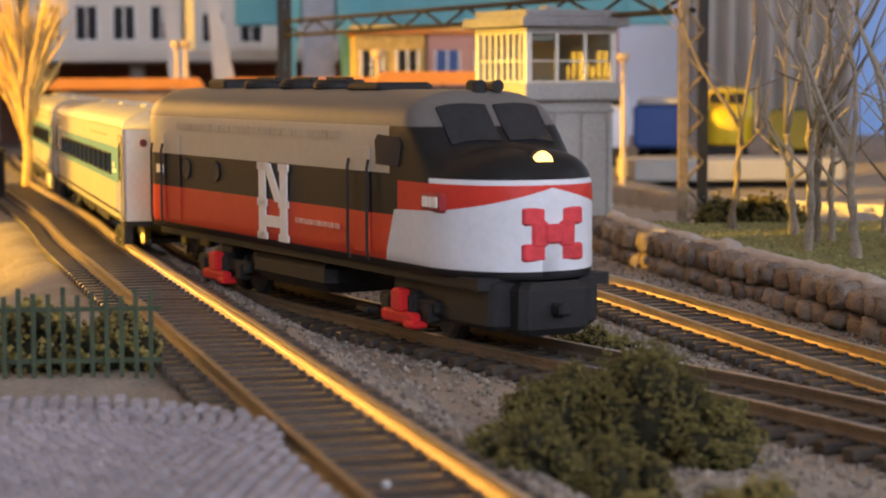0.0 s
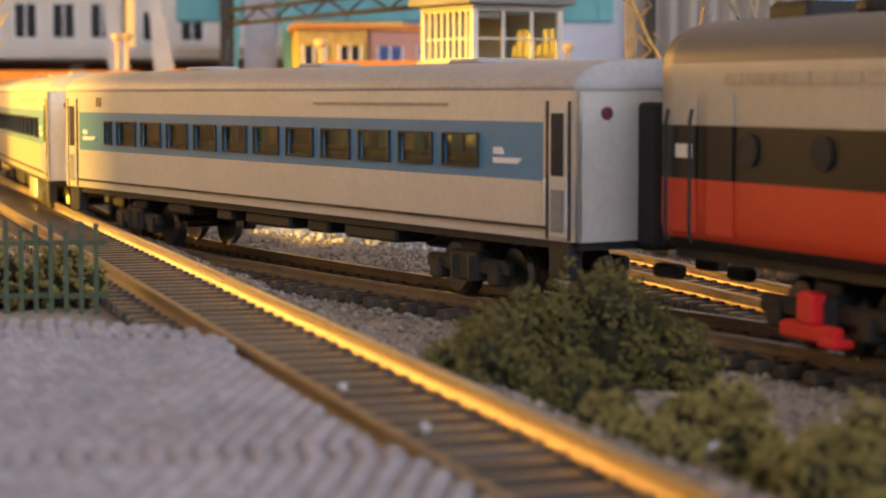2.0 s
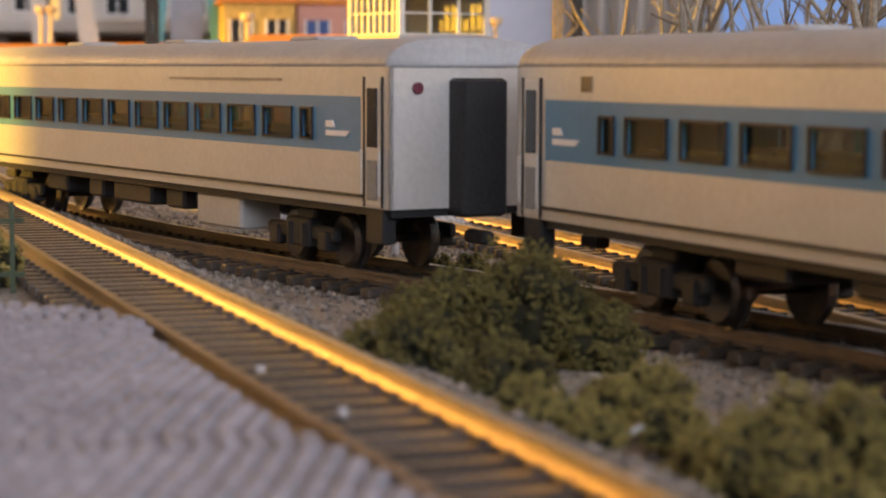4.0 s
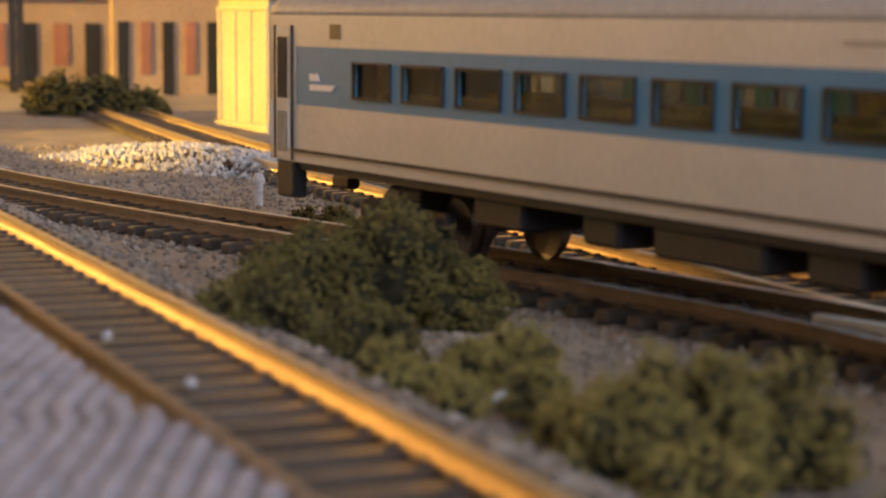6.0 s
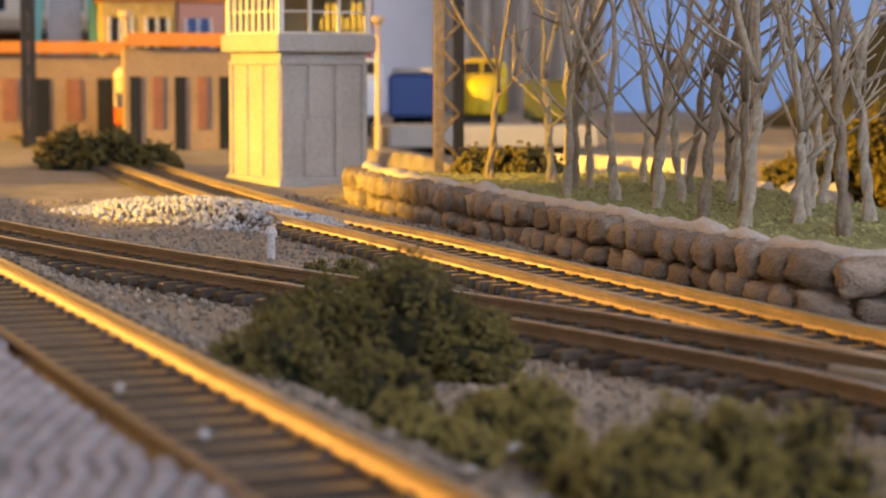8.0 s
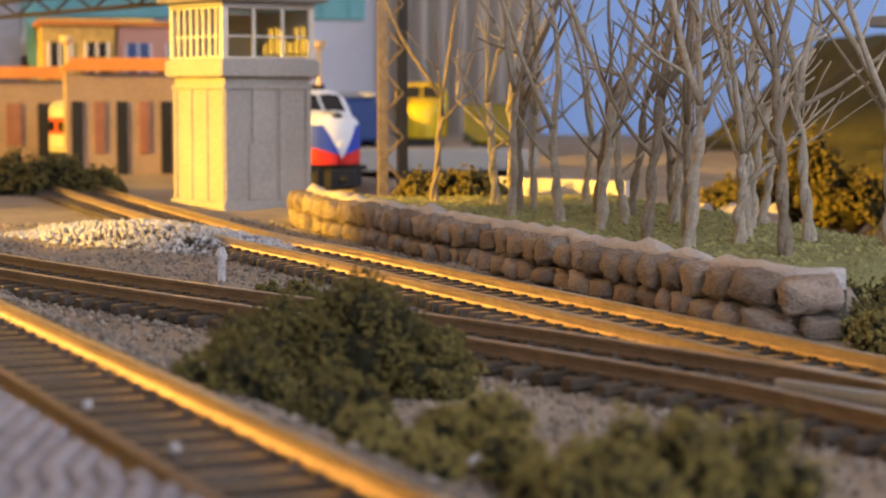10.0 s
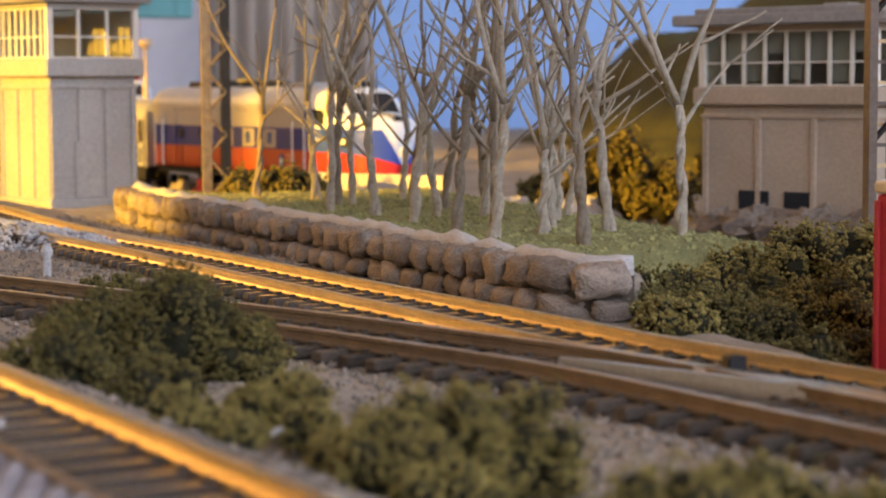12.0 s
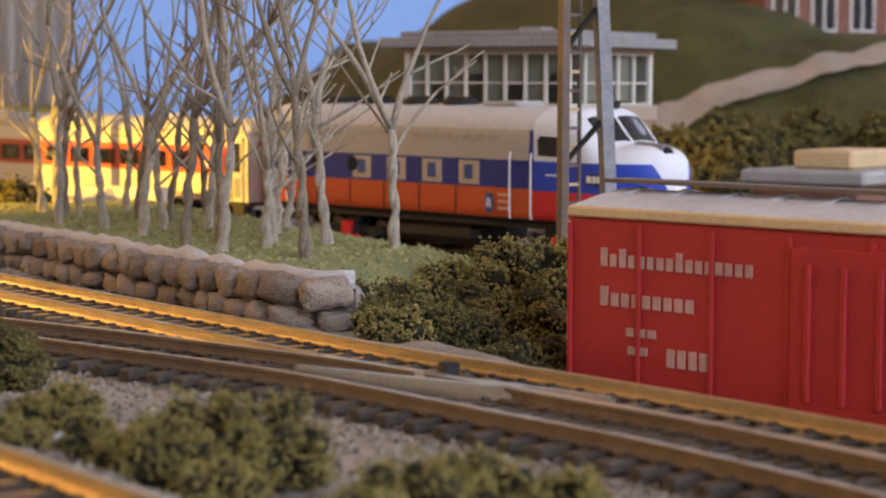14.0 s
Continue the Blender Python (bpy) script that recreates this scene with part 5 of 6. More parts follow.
# ---------------------------------------------------------------- overhead line posts and lamps


def lattice_post(parent, x, y, z0, z1, w, metal, n=16, h=0.0019, metal_lit=None):
    for dx, m in ((-w / 2, metal_lit or metal), (w / 2, metal)):
        part("leg", Solid().box(x + dx - h, x + dx + h, y - h, y + h, z0, z1), m, parent)
    for i in range(n):
        a, b = z0 + (z1 - z0) * i / n, z0 + (z1 - z0) * (i + 1) / n
        s = 1 if i % 2 else -1
        part("lattice_bar", Solid().tube([(x - s * w / 2, y - 0.0012, a), (x + s * w / 2, y - 0.0012, b)], 0.0006, 5), metal_lit or metal, parent)


gantry = base("catenary_gantry", "black lattice steel gantry over the tracks", "gantry")
# left leg and bars painted as sunlit, right leg plain black
lattice_post(gantry, 0.1485, 0.695, -0.008, 0.100, 0.0070, M_STEEL, 14, 0.0016, M_LATTICELIT)
lattice_post(gantry, 0.0060, 1.100, -0.006, 0.130, 0.0040, M_STEEL, 8)
bm_ = Solid()
for zz in (0.0760, 0.0835):
    bm_.tube([(0.006, 1.10, zz), (0.1485, 0.695, zz)], 0.0011, 6)
for i in range(18):
    u, v = i / 18, (i + 1) / 18
    bm_.tube([(0.006 + 0.1425 * u, 1.10 - 0.405 * u, 0.076 if i % 2 else 0.0835), (0.006 + 0.1425 * v, 1.10 - 0.405 * v, 0.0835 if i % 2 else 0.076)], 0.0007, 5)
part("beam", bm_, M_STEEL, gantry)

mast = base("catenary_mast", "grey and brown steel mast with a ladder of braces", "mast")
mx, my = 0.2535, 0.410
part("brown_leg", Solid().box(mx - 0.0072, mx - 0.0050, my - 0.0014, my + 0.0014, -0.025, 0.14), M_BROWNSTEEL, mast)
part("grey_leg", Solid().put([(mx + a * 0.0018 + b, my + c * 0.0014, z) for z, b in ((-0.025, 0.0105), (0.14, 0.0010)) for a, c in ((-1, -1), (1, -1), (1, 1), (-1, 1))],
                             [(3, 2, 1, 0), (4, 5, 6, 7), (0, 1, 5, 4), (1, 2, 6, 5), (2, 3, 7, 6), (3, 0, 4, 7)]), M_GREYSTEEL, mast)
for xx in (mx - 0.0025, mx + 0.0012):
    part("ladder_rail", Solid().tube([(xx, my + 0.004, -0.02), (xx, my + 0.004, 0.13)], 0.0006, 5), M_BROWNSTEEL, mast)
for k in range(28):
    zz = -0.015 + k * 0.005
    part("rung", Solid().box(mx - 0.0025, mx + 0.0012, my + 0.0036, my + 0.0044, zz, zz + 0.0009), M_CREAMEDGE if k % 2 else M_BROWNSTEEL, mast)
for k in range(3):
    part("brace", Solid().tube([(mx - 0.006, my, -0.004 + k * 0.03), (mx + 0.008 - 0.0017 * k, my, 0.008 + k * 0.03)], 0.0008, 5), M_STEEL, mast)


def lamp_post(x, y, h, metal, double=False):
    p = base("lamp_post", "slender metal yard lamp post with a round cap", "lamp post", Matrix.Translation((x, y, ground_z(x, y))), "yard lamps")
    for dx in ((-0.003, 0.003) if double else (0,)):
        part("pole", Solid().tube([(dx, 0, 0), (dx, 0, h)], [0.0017, 0.0012], 8), metal, p)
        part("cap", Solid().tube([(dx, 0, h - 0.003), (dx, 0, h - 0.001), (dx, 0, h + 0.0015), (dx, 0, h + 0.002)], [0.0015, 0.0036, 0.0040, 0.0025], 12), metal, p)


lamp_post(-0.060, 1.30, 0.079, M_CREAMEDGE, True)
lamp_post(0.056, 1.08, 0.071, M_CREAMEDGE)
lamp_post(0.185, 1.05, 0.068, M_CREAMEDGE)

# ---------------------------------------------------------------- boxcar


def build_boxcar():
    bx = base("boxcar", "red boxcar with pale lettering and a weathered silver roof", "boxcar")
    L, w, z0, z1 = 0.140, 0.0172, 0.0110, 0.0460
    part("body", Solid().box(0, L, -w, w, z0, z1, 0.0005), M_BOXCAR, bx)
    for sg in (-1, 1):
        for k in range(9):
            x = 0.0 + k * (L - 0.001) / 8
            part("side_rib", Solid().box(x, x + 0.0011, sg * w - 0.0006, sg * w + 0.0006, z0 + 0.001, z1 - 0.0012, 0.0002), M_BOXCAR, bx)
        part("eave", Solid().box(0, L, sg * (w - 0.001) - 0.0018, sg * (w - 0.001) + 0.0018, z1, z1 + 0.0022, 0.0004), M_CREAMEDGE, bx, "cream eave strip")
        dr = part("sliding_door", Solid().box(0.0535, 0.0865, sg * (w + 0.0006) - 0.0006, sg * (w + 0.0006) + 0.0006, z0 + 0.0005, z1 - 0.003, 0.0002), M_BOXCAR, bx)
        for k in range(4):
            part("door_rib", Solid().box(0.057 + k * 0.0075, 0.0582 + k * 0.0075, sg * (w + 0.0014) - 0.0005, sg * (w + 0.0014) + 0.0005, z0 + 0.004, z1 - 0.006, 0.0002), M_BOXCAR, dr)
        m = mat("lettering_cream", (0.46, 0.27, 0.23), 0.6)
        # pale marks of the lettering, as plain bars
        def bars(x0, n, zb, zt, pitch, wd, tall=()):
            s = Solid()
            for k in range(n):
                hi = zt + (0.0012 if k in tall else 0)
                xa = x0 + k * pitch
                xb = xa + wd
                if sg > 0:
                    xa, xb = L - xb, L - xa
                s.box(xa, xb, sg * (w + 0.0001) - 0.0002, sg * (w + 0.0001) + 0.0002, zb, hi)
            return s
        part("lettering", bars(0.0085, 16, 0.0366, 0.0390, 0.0023, 0.0015, (0, 2, 8)), m, bx, "line of pale lettering")
        part("lettering", bars(0.0085, 9, 0.0288, 0.0314, 0.0026, 0.0018, (0,)), m, bx, "line of pale lettering")
        part("lettering", bars(0.0150, 3, 0.0232, 0.0248, 0.0026, 0.0020), m, bx)
        part("lettering", bars(0.0155, 2, 0.0196, 0.0212, 0.0026, 0.0020), m, bx)
        part("lettering", bars(0.0250, 4, 0.0180, 0.0215, 0.0026, 0.0018), m, bx)
    roof = Solid()
    ring = lambda x: [(x, -w, z1 + 0.0020), (x, -w * 0.5, z1 + 0.0038), (x, 0, z1 + 0.0050), (x, w * 0.5, z1 + 0.0038), (x, w, z1 + 0.0020), (x, w, z1 + 0.001), (x, -w, z1 + 0.001)]
    part("roof", roof.loft([ring(0), ring(L)]), M_BOXROOF, bx, "weathered silver roof")
    for k in range(12):
        x = 0.004 + k * (L - 0.010) / 11
        part("roof_rib", Solid().loft([[(x + e, y, z + 0.0007) for y, z in ((-w + 0.001, z1 + 0.0016), (0, z1 + 0.0048), (w - 0.001, z1 + 0.0016))] + [(x + e, y, z - 0.0012) for y, z in ((w - 0.001, z1 + 0.0016), (0, z1 + 0.0048), (-w + 0.001, z1 + 0.0016))] for e in (0, 0.0016)]), M_BOXROOF, bx)
    for k in range(3):
        part("roof_walk", Solid().box(-0.002, L + 0.002, -0.0036 + k * 0.0026, -0.0014 + k * 0.0026, z1 + 0.0062, z1 + 0.0070), M_BROWNSTEEL, bx, "dark roof walk board")
    part("floor_frame", Solid().box(0.002, L - 0.002, -0.012, 0.012, 0.008, z0), M_UNDER, bx)
    part("brake_wheel", Solid().disc((-0.0015, 0.006, 0.040), (1, 0, 0), 0.0035, 0.0008, 16), M_UNDER, bx)
    truck(bx, 0.022)
    truck(bx, L - 0.022)
    d = Vector((0.330, -0.944, 0))
    bx.matrix_world = Matrix.Translation((0.2000, 0.3050, -0.025)) @ Matrix.Rotation(math.atan2(d.y, d.x), 4, "Z")


build_boxcar()

# ---------------------------------------------------------------- pad, hedge fence and small things


def pad_gap(y):
    """How far the pad stops short of the rail's line: wider where its edge is chipped."""
    return 0.0007 + 0.0020 * smooth(0.183, 0.192, y) * smooth(0.268, 0.255, y)


def build_pad():
    s = Solid()
    rng = random.Random(2)
    p = base("paved_pad", "grey paved pad of small rows beside the track", "pavement", kind="structure")
    xs, ys = np.linspace(0, 1, 14), np.linspace(0.0, 0.305, 40)
    vs, fs = [], []
    for y in ys:
        hi = near_left(y) - pad_gap(y) - 0.020 * smooth(0.27, 0.305, y) ** 2
        for u in xs:
            x = -0.26 + (hi + 0.26) * u
            vs.append((x, y, 0.0052 - 0.0004 * (u > 0.999) - 0.002 * (y > 0.3)))
    for j in range(39):
        for i in range(13):
            fs.append((j * 14 + i, j * 14 + i + 1, j * 14 + 15 + i, j * 14 + 14 + i))
    part("bed", Solid().put(vs, fs), M_PAVE, p)
    row = 0
    y = 0.055
    while y < 0.300:
        hi = near_left(y) - pad_gap(y) - 0.0006 - 0.020 * smooth(0.27, 0.305, y) ** 2
        x = hi - 0.0002 - (row % 2) * 0.0012
        while x > max(-0.13, hi - 0.105):
            a, b = 0.0010, 0.0013
            z = 0.0052
            h = 0.0007 * rng.uniform(0.7, 1.2)
            s.put([(x - a, y - b, z), (x + a, y - b, z), (x + a, y + b, z), (x - a, y + b, z), (x - a * 0.6, y - b * 0.6, z + h), (x + a * 0.6, y - b * 0.6, z + h), (x + a * 0.6, y + b * 0.6, z + h), (x - a * 0.6, y + b * 0.6, z + h)],
                  [(4, 5, 6, 7), (0, 1, 5, 4), (1, 2, 6, 5), (2, 3, 7, 6), (3, 0, 4, 7)])
            x -= 0.0024
        y += 0.0030
        row += 1
    part("paving_setts", s, M_PAVE, p, kind="stuff")


build_pad()


def build_fence():
    f = base("picket_fence", "dark green thin picket fence in front of the hedge", "fence")
    m = mat("fence_green", (0.045, 0.06, 0.03), 0.6, 0, 0.3, 200, 0.2)
    for k in range(46):
        x = -0.132 + k * 0.0025
        y = 0.345 + 0.0004 * math.sin(k)
        part("picket", Solid().box(x - 0.0004, x + 0.0004, y - 0.0003, y + 0.0003, 0.000, 0.0165 + 0.0008 * math.sin(k * 2.3)), m, f)
    for z in (0.004, 0.013):
        part("fence_rail", Solid().box(-0.133, -0.0175, 0.3455, 0.3462, z, z + 0.0008), m, f)


build_fence()


def scatter_ballast():
    rng = random.Random(77)
    s = Solid()
    n = 0
    while n < 16000:
        y = 0.13 + 0.55 * rng.random() ** 1.5
        x = rng.uniform(-0.03, 0.18)
        if x < near_left(y) + 0.018 or NEAR.dist(x, y) < 0.017 or x > wall_x(y) - 0.004:
            continue
        m, t = MID.dist(x, y), THIRD.dist(x, y)
        if min(m, t) < 0.0075 and rng.random() < 0.6:
            continue
        if min(m, t) > 0.02 and rng.random() < 0.35:
            continue
        fleck(s, (x, y, ground_z(x, y) + 0.0002), rng.uniform(0.0003, 0.00075), rng)
        n += 1
    thing("ballast", s, M_STONELET, "loose grey and brown ballast stones beside the rails", "gravel", kind="stuff")


scatter_ballast()


def gravel_heap():
    s = Solid()
    rng = random.Random(6)
    for _ in range(2600):
        u, v = rng.random(), rng.random()
        x = 0.012 + 0.075 * u + 0.018 * v
        y = 0.62 - 0.12 * u + 0.05 * v
        h = 0.006 * math.sin(math.pi * u) * math.sin(math.pi * min(1, v * 1.1))
        fleck(s, (x, y, ground_z(x, y) + h), rng.uniform(0.0005, 0.0011), rng)
    thing("white_gravel", s, M_GRAVELW, "heap of coarse white-grey gravel between the tracks", "gravel", kind="stuff")


gravel_heap()
thing("white_post", join(Solid().tube([(0.0588, 0.461, -0.006), (0.0588, 0.461, 0.001)], 0.0010, 10), Solid().tube([(0.0588, 0.461, 0.001), (0.0588, 0.461, 0.002), (0.0588, 0.461, 0.0035)], [0.0013, 0.0015, 0.0008], 10)), M_GRAVELW, "short pale marker post between tracks", "post")
thing("point_lever", join(Solid().box(0.0488, 0.0530, 0.2155, 0.2180, -0.0030, -0.0012, 0.0005), Solid().tube([(0.052, 0.2168, -0.0014), (0.059, 0.2215, 0.0002)], 0.0004, 6)), M_CAP, "small white plastic point lever beside the track", "lever")
thing("twig", Solid().tube([(0.0565, 0.262, -0.0035), (0.0600, 0.2640, -0.0020), (0.0645, 0.2625, -0.0030)], [0.0010, 0.0009, 0.0006], 7), M_BARKD, "short broken brown twig under the bush", "twig")
thing("dropped_twig", Solid().tube([(0.066, 0.258, -0.0035), (0.072, 0.256, -0.0030)], 0.0003, 6), M_CAP, "thin pale twig on the gravel", "twig")


def glint_bead():
    """Shiny bead added along the near rail's outer foot as a gold patch of light."""
    pts, rad = [], []
    for i in range(26):
        y = 0.262 - 0.072 * i / 25
        x = float(np.interp(y, [0.167, 0.20, 0.249, 0.30], [0.0319, 0.0256, 0.0160, 0.0060])) - 0.0101
        pts.append((x + 0.0003 * noise.noise(Vector((i * 0.9, 3, 0))), y, 0.0034))
        rad.append(0.0009 + 0.0007 * noise.noise(Vector((i * 0.7, 9, 0))))
    thing("glint_bead", Solid().tube(pts, rad, 10), M_GLINT, "shiny amber bead along the rail, standing in for a gold light patch", "glue", smooth=True)


glint_bead()


def turnout():
    """Where the third track joins the main line: wing rails, frog plate and gap."""
    t = base("turnout_frog", "turnout frog with pale wing rails and a black gap", "turnout", kind="structure")
    for a, b in (((0.1100, 0.2640), (0.1325, 0.2240)), ((0.1250, 0.2490), (0.1400, 0.2120))):
        d = (Vector(b) - Vector(a)).normalized()
        nr = Vector((d.y, -d.x))
        ring = lambda p: [(p[0] + nr.x * k, p[1] + nr.y * k, z) for k, z in ((-0.0008, -0.0024), (0.0008, -0.0024), (0.0006, 0.0), (-0.0006, 0.0))]
        part("wing_rail", Solid().loft([ring(a), ring(b)]), M_RAILTOP, t)
    part("frog_plate", Solid().box(0.1215, 0.1265, 0.2455, 0.2515, -0.0022, -0.0009, 0.0003), M_GREYSTEEL, t)
    part("gap_block", Solid().box(0.1322, 0.1352, 0.2530, 0.2556, -0.0020, 0.0003, 0.0002), M_UNDER, t, "black insulating gap")


turnout()
for k, (x, y) in enumerate(((0.0155, 0.236), (0.0222, 0.2065))):
    r = thing("pebble", Solid().blob((0, 0, 0), 0.00055, k + 2, 7, 0.4), M_GRAVELW, "small pale pebble lying on the ties", "pebble", "pebbles")
    r.location = (x, y, 0.0043)

# ---------------------------------------------------------------- yard and town behind


def parked_loco(x, y, heading, paint, label):
    lo = base("parked_locomotive", label, "locomotive", Matrix.Translation((x, y, -0.006)) @ Matrix.Rotation(heading, 4, "Z"), "parked locomotives")
    s = loco_body()
    part("body", s, paint, lo, smooth=True)
    part("skirt", Solid().box(0.004, 0.196, -0.013, 0.013, 0.003, 0.0142, 0.001), M_UNDER, lo)
    for sg in (-1, 1):
        part("cab_window", slab([(0.1525, 0.0352), (0.1640, 0.0350), (0.1655, 0.0395), (0.1640, 0.0410), (0.1535, 0.0414), (0.1520, 0.0400)], sg * 0.0171, 0.0004), M_DARKGLASS, lo)
        part("windshield", crown_patch(0.1712, 0.1792, sg * 0.0009, sg * 0.0118, 0.0005), M_DARKGLASS, lo)
    part("headlight", Solid().tube([(0.183, 0, 0.0352), (0.1890, 0, 0.0350)], [0.0030, 0.0026], 12), M_GREYSTEEL, lo)
    truck(lo, 0.036, True)
    truck(lo, 0.160)
    return lo


def toward(p, q):
    return math.atan2(q[1] - p[1], q[0] - p[0])


parked_loco(0.238, 1.44, toward((0.238, 1.44), (0.206, 1.25)), mat("parked_white", (0.62, 0.64, 0.68), 0.45, 0, 0.1, 60, 0.05), "white-nosed streamlined diesel parked in the yard")
parked_loco(0.338, 1.475, toward((0.338, 1.475), (0.293, 1.28)), M_YELLOW, "yellow streamlined diesel parked in the yard")
coach_n = base("parked_coach", "dark blue passenger car parked in the yard", "railway coach", Matrix.Translation((0.272, 1.40, -0.006)) @ Matrix.Rotation(toward((0.272, 1.40), (0.249, 1.28)), 4, "Z"))
part("body", Solid().box(0, 0.12, -0.0172, 0.0172, 0.012, 0.040, 0.002), M_NAVY, coach_n)
part("roof", Solid().box(0, 0.12, -0.0150, 0.0150, 0.040, 0.044, 0.003), M_ROOFG, coach_n)
truck(coach_n, 0.03)
truck(coach_n, 0.09)
freight = base("parked_hopper", "dark olive hopper car parked in the yard", "freight car", Matrix.Translation((0.382, 1.42, -0.006)) @ Matrix.Rotation(toward((0.382, 1.42), (0.337, 1.27)), 4, "Z"))
part("body", Solid().box(0, 0.15, -0.017, 0.017, 0.011, 0.036, 0.001), M_OLIVE, freight)
for k in range(10):
    part("rib", Solid().box(0.002 + k * 0.016, 0.0035 + k * 0.016, -0.0180, 0.0180, 0.011, 0.036), M_OLIVE, freight)
truck(freight, 0.025)
truck(freight, 0.125)
thing("yard_platform", Solid().box(0.20, 0.32, 1.10, 1.16, -0.006, 0.006, 0.001), M_BUILD, "low grey concrete platform in the yard", "platform")


def building(name, label, x0, x1, y0, y1, z0, z1, wall, rows, cols, pane=None, roof=None, wz=(0.25, 0.75)):
    b = base(name, label, "building", Matrix.Translation(((x0 + x1) / 2, y0, z0)), "town buildings")
    w, h, dp = x1 - x0, z1 - z0, y1 - y0
    part("wall_block", Solid().box(-w / 2, w / 2, 0, dp, 0, h, 0.0006), wall, b)
    part("cornice", Solid().box(-w / 2 - 0.003, w / 2 + 0.003, -0.003, dp + 0.003, h, h + 0.004, 0.0006), roof or wall, b)
    for j in range(rows):
        for i in range(cols):
            cx = -w / 2 + w * (i + 0.5) / cols
            hh, ww = h / rows, w / cols
            za, zb = h * j / rows + hh * wz[0], h * j / rows + hh * wz[1]
            wnd = part("window", join(*[Solid().box(cx - ww * 0.3 + a * ww * 0.6 - 0.0006, cx - ww * 0.3 + a * ww * 0.6 + 0.0006, -0.0012, 0.0, za, zb) for a in (0, 0.5, 1)],
                                      Solid().box(cx - ww * 0.32, cx + ww * 0.32, -0.0016, 0.0, za - 0.0012, za)), M_WHITE, b)
            part("pane", Solid().box(cx - ww * 0.3, cx + ww * 0.3, -0.0006, -0.0002, za, zb), pane[(i + j) % len(pane)] if pane else M_DARKGLASS, wnd)
    return b


M_SIGNRED = mat("shopfront_red", (0.36, 0.06, 0.05), 0.6, 0, 0.15, 40, 0.1)
thing("town_deck", Solid().box(-0.70, 0.07, 1.62, 2.1, 0.066, 0.076, 0.001), M_CREAM, "raised cream deck carrying the town buildings", "deck")
for k in range(6):
    thing("deck_column", Solid().box(-0.60 + 0.12 * k, -0.588 + 0.12 * k, 1.66, 1.672, -0.006, 0.066, 0.001), M_BUILD, "grey square column under the raised deck", "column", "deck columns")
thing("deck_wall", Solid().box(-0.70, 0.07, 1.85, 1.87, -0.006, 0.066), M_BRICK, "dark brick wall in shade under the deck", "wall", kind="structure")
building("shop_building", "cream shop building with a dark red shopfront", -0.345, -0.215, 1.68, 1.78, 0.0762, 0.150, M_CREAM, 1, 3, [M_DARKGLASS, M_SIGNRED, M_SIGNRED], None, (0.12, 0.50))
building("shop_building", "cream shop building with dark windows", -0.205, -0.080, 1.70, 1.80, 0.0762, 0.150, M_CREAM, 1, 4, [M_DARKGLASS], None, (0.12, 0.50))
building("shop_building", "pale grey shop building with tall windows", -0.07, 0.06, 1.74, 1.84, 0.0762, 0.140, M_CREAM, 1, 4, [M_DARKGLASS], None, (0.12, 0.50))
building("stone_building", "yellow rough-stone building behind the station", 0.055, 0.105, 1.40, 1.47, -0.006, 0.083, M_YSTONE, 2, 2, [M_DARKGLASS], M_ORANGE)
building("stucco_building", "pink stucco building beside the stone one", 0.108, 0.165, 1.42, 1.50, -0.006, 0.083, M_PINK, 2, 2, [M_NAVY], M_ORANGE)
building("red_building", "row of red and blue building fronts behind the yard", 0.205, 0.31, 1.80, 1.86, -0.0055, 0.16, M_SIGNRED, 2, 3, [M_TEAL, M_DARKGLASS, M_TEAL], M_CREAM)
for k, x in enumerate((-0.062, -0.030)):
    s = Solid().put([(x - 0.010, 1.45, -0.006), (x + 0.012, 1.45, -0.006), (x + 0.012, 1.47, -0.006), (x - 0.010, 1.47, -0.006), (x - 0.020, 1.455, 0.125), (x - 0.014, 1.455, 0.125), (x - 0.014, 1.465, 0.125), (x - 0.020, 1.465, 0.125)],
                    [(3, 2, 1, 0), (4, 5, 6, 7), (0, 1, 5, 4), (1, 2, 6, 5), (2, 3, 7, 6), (3, 0, 4, 7)])
    thing("slanted_pylon", s, M_CREAM, "tapering cream pylon leaning over the yard", "pylon", "pylons")
bridge = base("teal_bridge", "turquoise steel bridge with splayed towers over the yard", "bridge")
part("girder", Solid().box(-0.030, 0.30, 1.50, 1.52, 0.092, 0.122, 0.001), M_TEAL, bridge)
for k in range(16):
    part("stiffener", Solid().box(-0.028 + k * 0.021, -0.0265 + k * 0.021, 1.4985, 1.50, 0.094, 0.120), M_TEAL, bridge)
for x, lean in ((0.012, -0.006), (0.052, 0.006)):
    part("tower_leg", Solid().put([(x - 0.005 + lean, 1.47, -0.006), (x + 0.005 + lean, 1.47, -0.006), (x + 0.005 + lean, 1.49, -0.006), (x - 0.005 + lean, 1.49, -0.006), (x - 0.004 - lean, 1.47, 0.16), (x + 0.004 - lean, 1.47, 0.16), (x + 0.004 - lean, 1.49, 0.16), (x - 0.004 - lean, 1.49, 0.16)],
                                  [(3, 2, 1, 0), (4, 5, 6, 7), (0, 1, 5, 4), (1, 2, 6, 5), (2, 3, 7, 6), (3, 0, 4, 7)]), M_TEAL, bridge)
part("dark_panel", Solid().box(0.020, 0.044, 1.478, 1.484, 0.02, 0.115), M_GREYSTEEL, bridge, "dark grey panel between the legs")


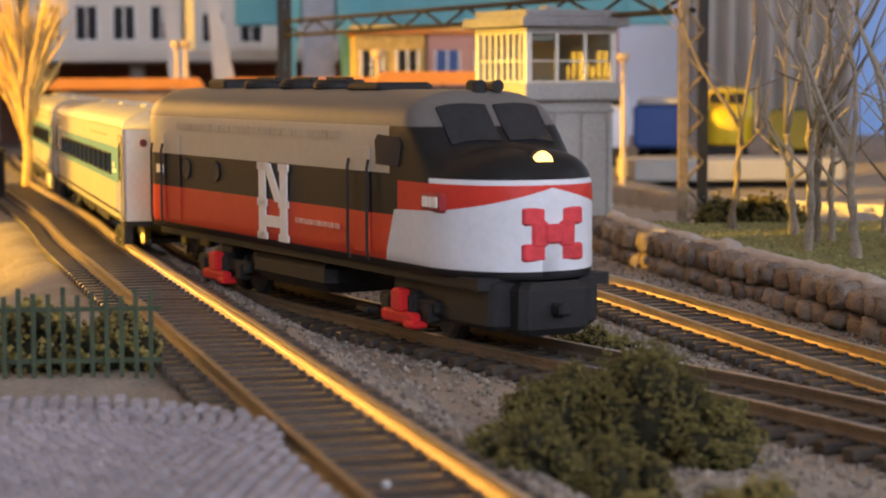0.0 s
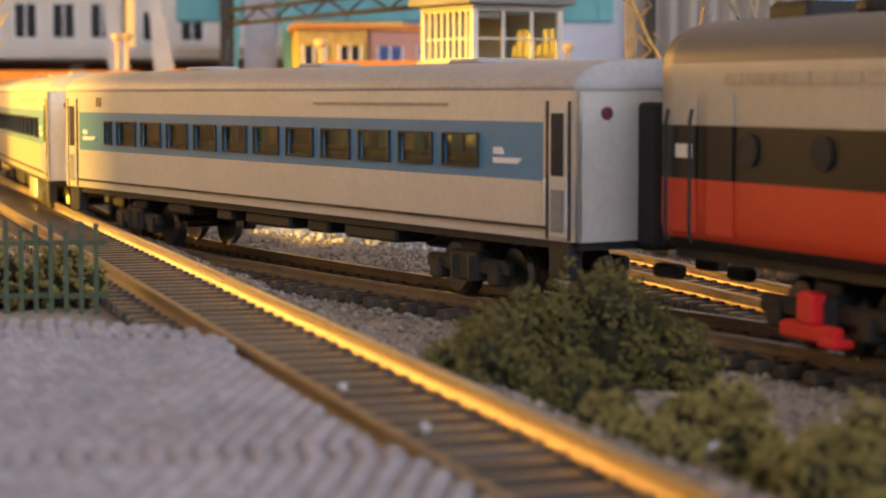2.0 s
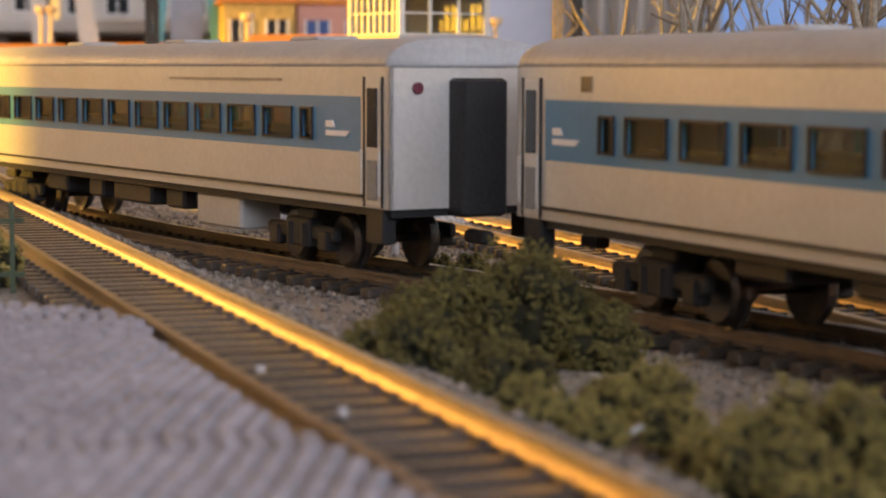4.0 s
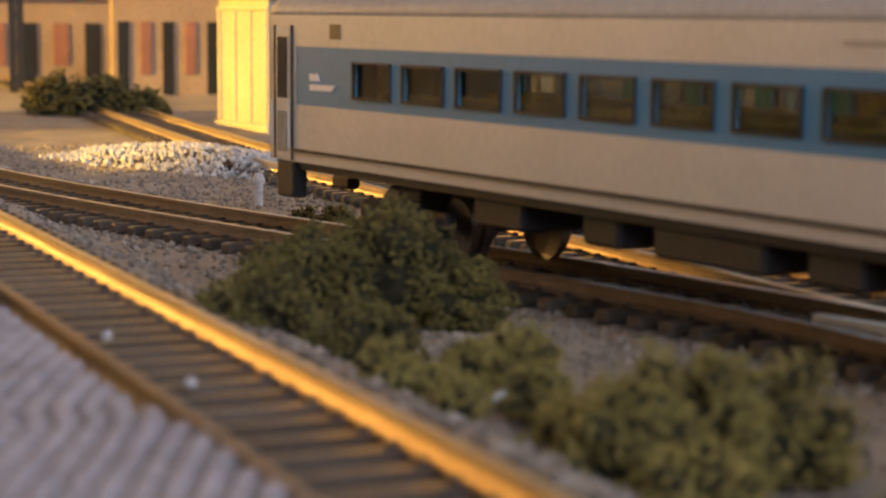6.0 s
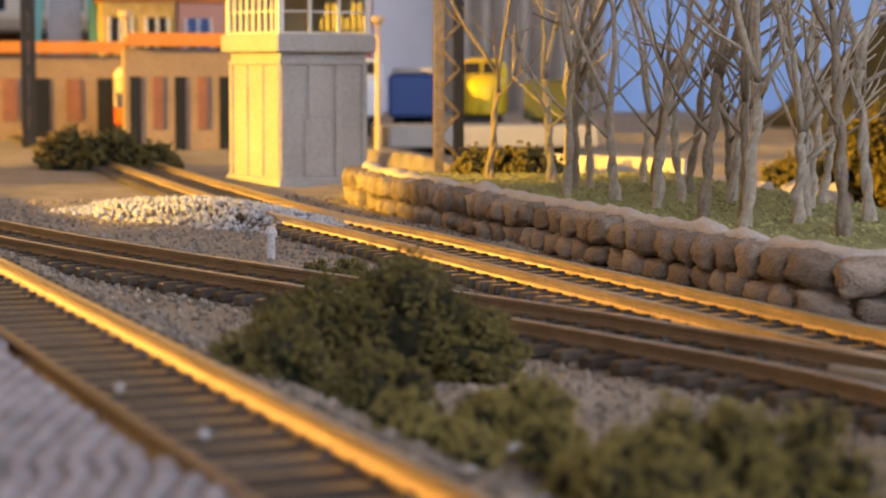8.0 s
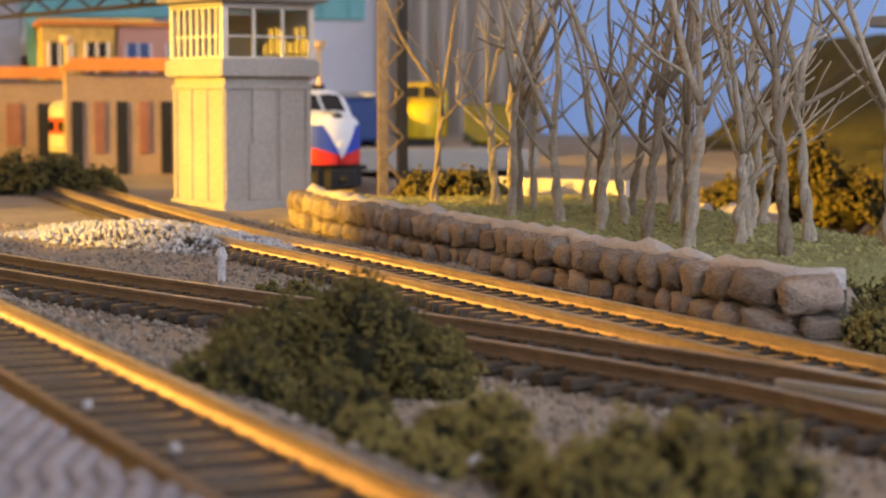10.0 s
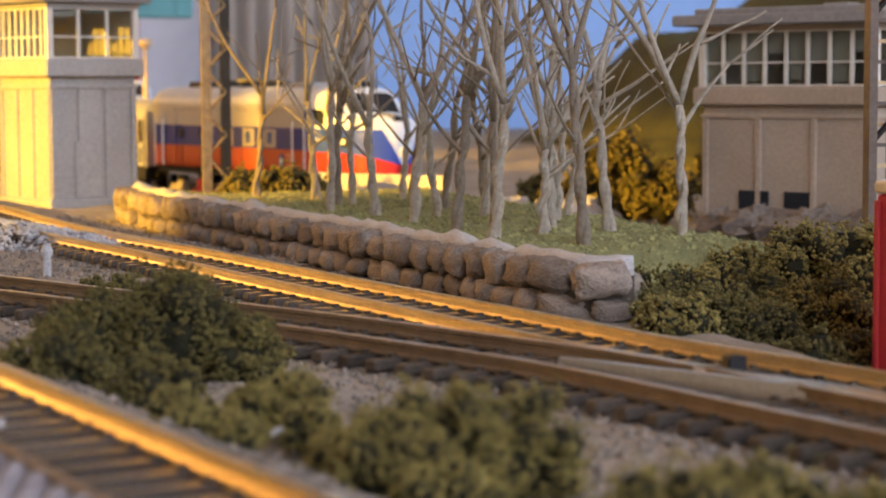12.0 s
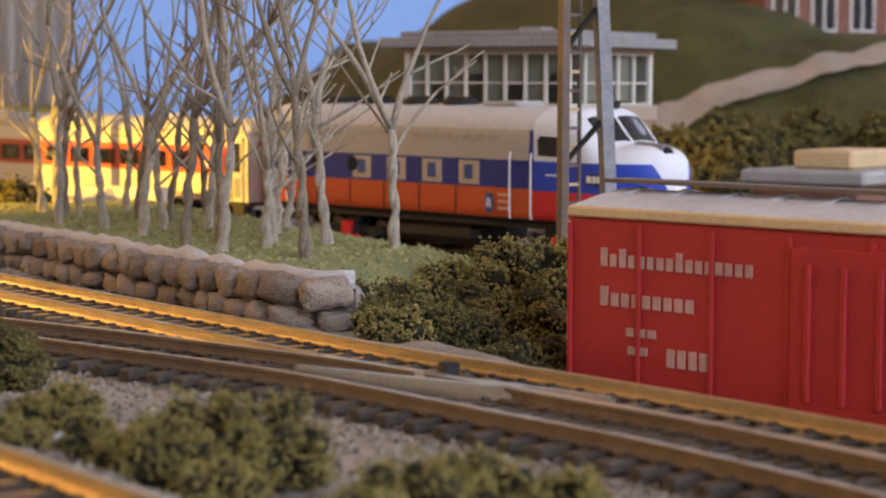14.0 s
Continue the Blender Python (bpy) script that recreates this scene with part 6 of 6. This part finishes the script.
def canopy(x0, x1, y, z, label):
    c = base("station_canopy", label, "canopy", Matrix.Translation((x0, y, 0)), "station canopies")
    L = x1 - x0
    part("roof", Solid().put([(0, -0.014, z), (L, -0.014, z), (L, 0.014, z), (0, 0.014, z), (0.006, -0.004, z + 0.007), (L - 0.004, -0.004, z + 0.007), (L - 0.004, 0.004, z + 0.007), (0.006, 0.004, z + 0.007)],
                             [(3, 2, 1, 0), (4, 5, 6, 7), (0, 1, 5, 4), (1, 2, 6, 5), (2, 3, 7, 6), (3, 0, 4, 7)]), M_ORANGE, c)
    for k in range(4):
        part("post", Solid().tube([(0.012 + k * (L - 0.024) / 3, 0, -0.006), (0.012 + k * (L - 0.024) / 3, 0, z)], 0.0014, 8), M_BRICK, c)
    room = part("waiting_room", Solid().box(L * 0.03, L * 0.97, -0.008, 0.008, -0.006, z - 0.001, 0.0008), M_WAITING, c, "brown-beige waiting room wall")
    for k in range(5):
        xa = L * (0.08 + 0.18 * k)
        part("room_window", Solid().box(xa, xa + L * 0.09, -0.0088, -0.0078, 0.006 if k % 2 else -0.005, z * 0.68, 0.0003), M_BRICK if k % 2 else M_DARKGLASS, room)


canopy(-0.145, -0.045, 1.30, 0.046, "station platform canopy with an orange-brown roof")
canopy(-0.036, 0.066, 1.225, 0.046, "short station canopy with an orange roof")
canopy(0.052, 0.116, 1.07, 0.049, "station canopy with a sunlit orange roof edge")
ob = building("brick_house", "dark brick house with tall dark windows on the hill", 0.735, 0.92, 0.990, 1.06, 0.060, 0.170, M_BRICK, 1, 6, [M_DARKGLASS], M_CREAM, (0.20, 0.42))


def hill_road():
    vs, fs = [], []
    n = 40
    for i in range(n + 1):
        u = i / n
        x = 0.565 + 0.30 * u
        y = 0.912 - 0.035 * u - 0.02 * math.sin(math.pi * u)
        for w in (-0.012, 0.012):
            xx, yy = x + 0.5 * w, y + 0.85 * w
            vs.append((xx, yy, hill_z(xx, yy) + 0.004))
    for i in range(n):
        fs.append((2 * i, 2 * i + 2, 2 * i + 3, 2 * i + 1))
    thing("hill_road", Solid().put(vs, fs), M_ROAD, "pale dirt road climbing the hill", "road", kind="structure", smooth=True)


hill_road()
shed = base("small_shed", "small shed with a pale grey tarred roof", "shed", Matrix.Translation((0.455, 0.555, -0.017)) @ Matrix.Rotation(0.45, 4, "Z"))
part("wall_block", Solid().box(-0.030, 0.030, -0.02, 0.02, 0, 0.028, 0.0006), M_BRICK, shed)
part("roof", Solid().box(-0.035, 0.035, -0.025, 0.025, 0.028, 0.033, 0.001), M_ROOFG, shed)
part("roof_cap", Solid().box(-0.018, 0.022, -0.012, 0.012, 0.033, 0.040, 0.001), M_CREAMEDGE, shed)
black_cart = base("black_crate_wagon", "black slatted wagon standing on a siding", "wagon", Matrix.Translation((-0.135, 0.83, -0.004)) @ Matrix.Rotation(1.2, 4, "Z"))
part("bed", Solid().box(-0.03, 0.03, -0.012, 0.012, 0.006, 0.009, 0.0004), M_UNDER, black_cart)
for k in range(9):
    part("slat", Solid().box(-0.029 + k * 0.007, -0.027 + k * 0.007, -0.0125, 0.0125, 0.009, 0.027), M_UNDER, black_cart)
part("top_rail", Solid().box(-0.03, 0.03, -0.013, 0.013, 0.026, 0.028, 0.0004), M_STEEL, black_cart)
truck(black_cart, -0.016)
truck(black_cart, 0.016)

# ---------------------------------------------------------------- tracks and their ties
GOLD, DULL = (M_RAIL, M_RAIL), (M_RAILD, M_RAILD)
# rail beside the pad takes the dark metal: its shade put into colour
build_track("track_near", NEAR, 0.0, NEAR.s[-1] - 0.02, "near siding with one bright rail and one darkened as shaded, on dark ties", (M_RAIL, M_RAILD), (M_RAIL, M_RAILD), (0.1, 1.0))
build_track("track_main", MID, 0.3, MID.s[-1] - 0.2, "main line with brown rails and polished heads on dark ties", DULL, (M_RAILTOP, M_RAILTOP), (0.7, 1.9))
build_track("track_third", THIRD, 0.05, THIRD.s[-1] - 0.02, "third track with shining rails beside the stone wall", GOLD, GOLD, (0.3, 1.4))
build_track("track_far", FAR, 0.05, FAR.s[-1] - 0.3, "far track behind the trees", GOLD, GOLD, (9, 9))
build_track("track_low", BOXL, 0.22, BOXL.s[-1] - 0.02, "lower track under the red boxcar", DULL, DULL, (9, 9))

motions()
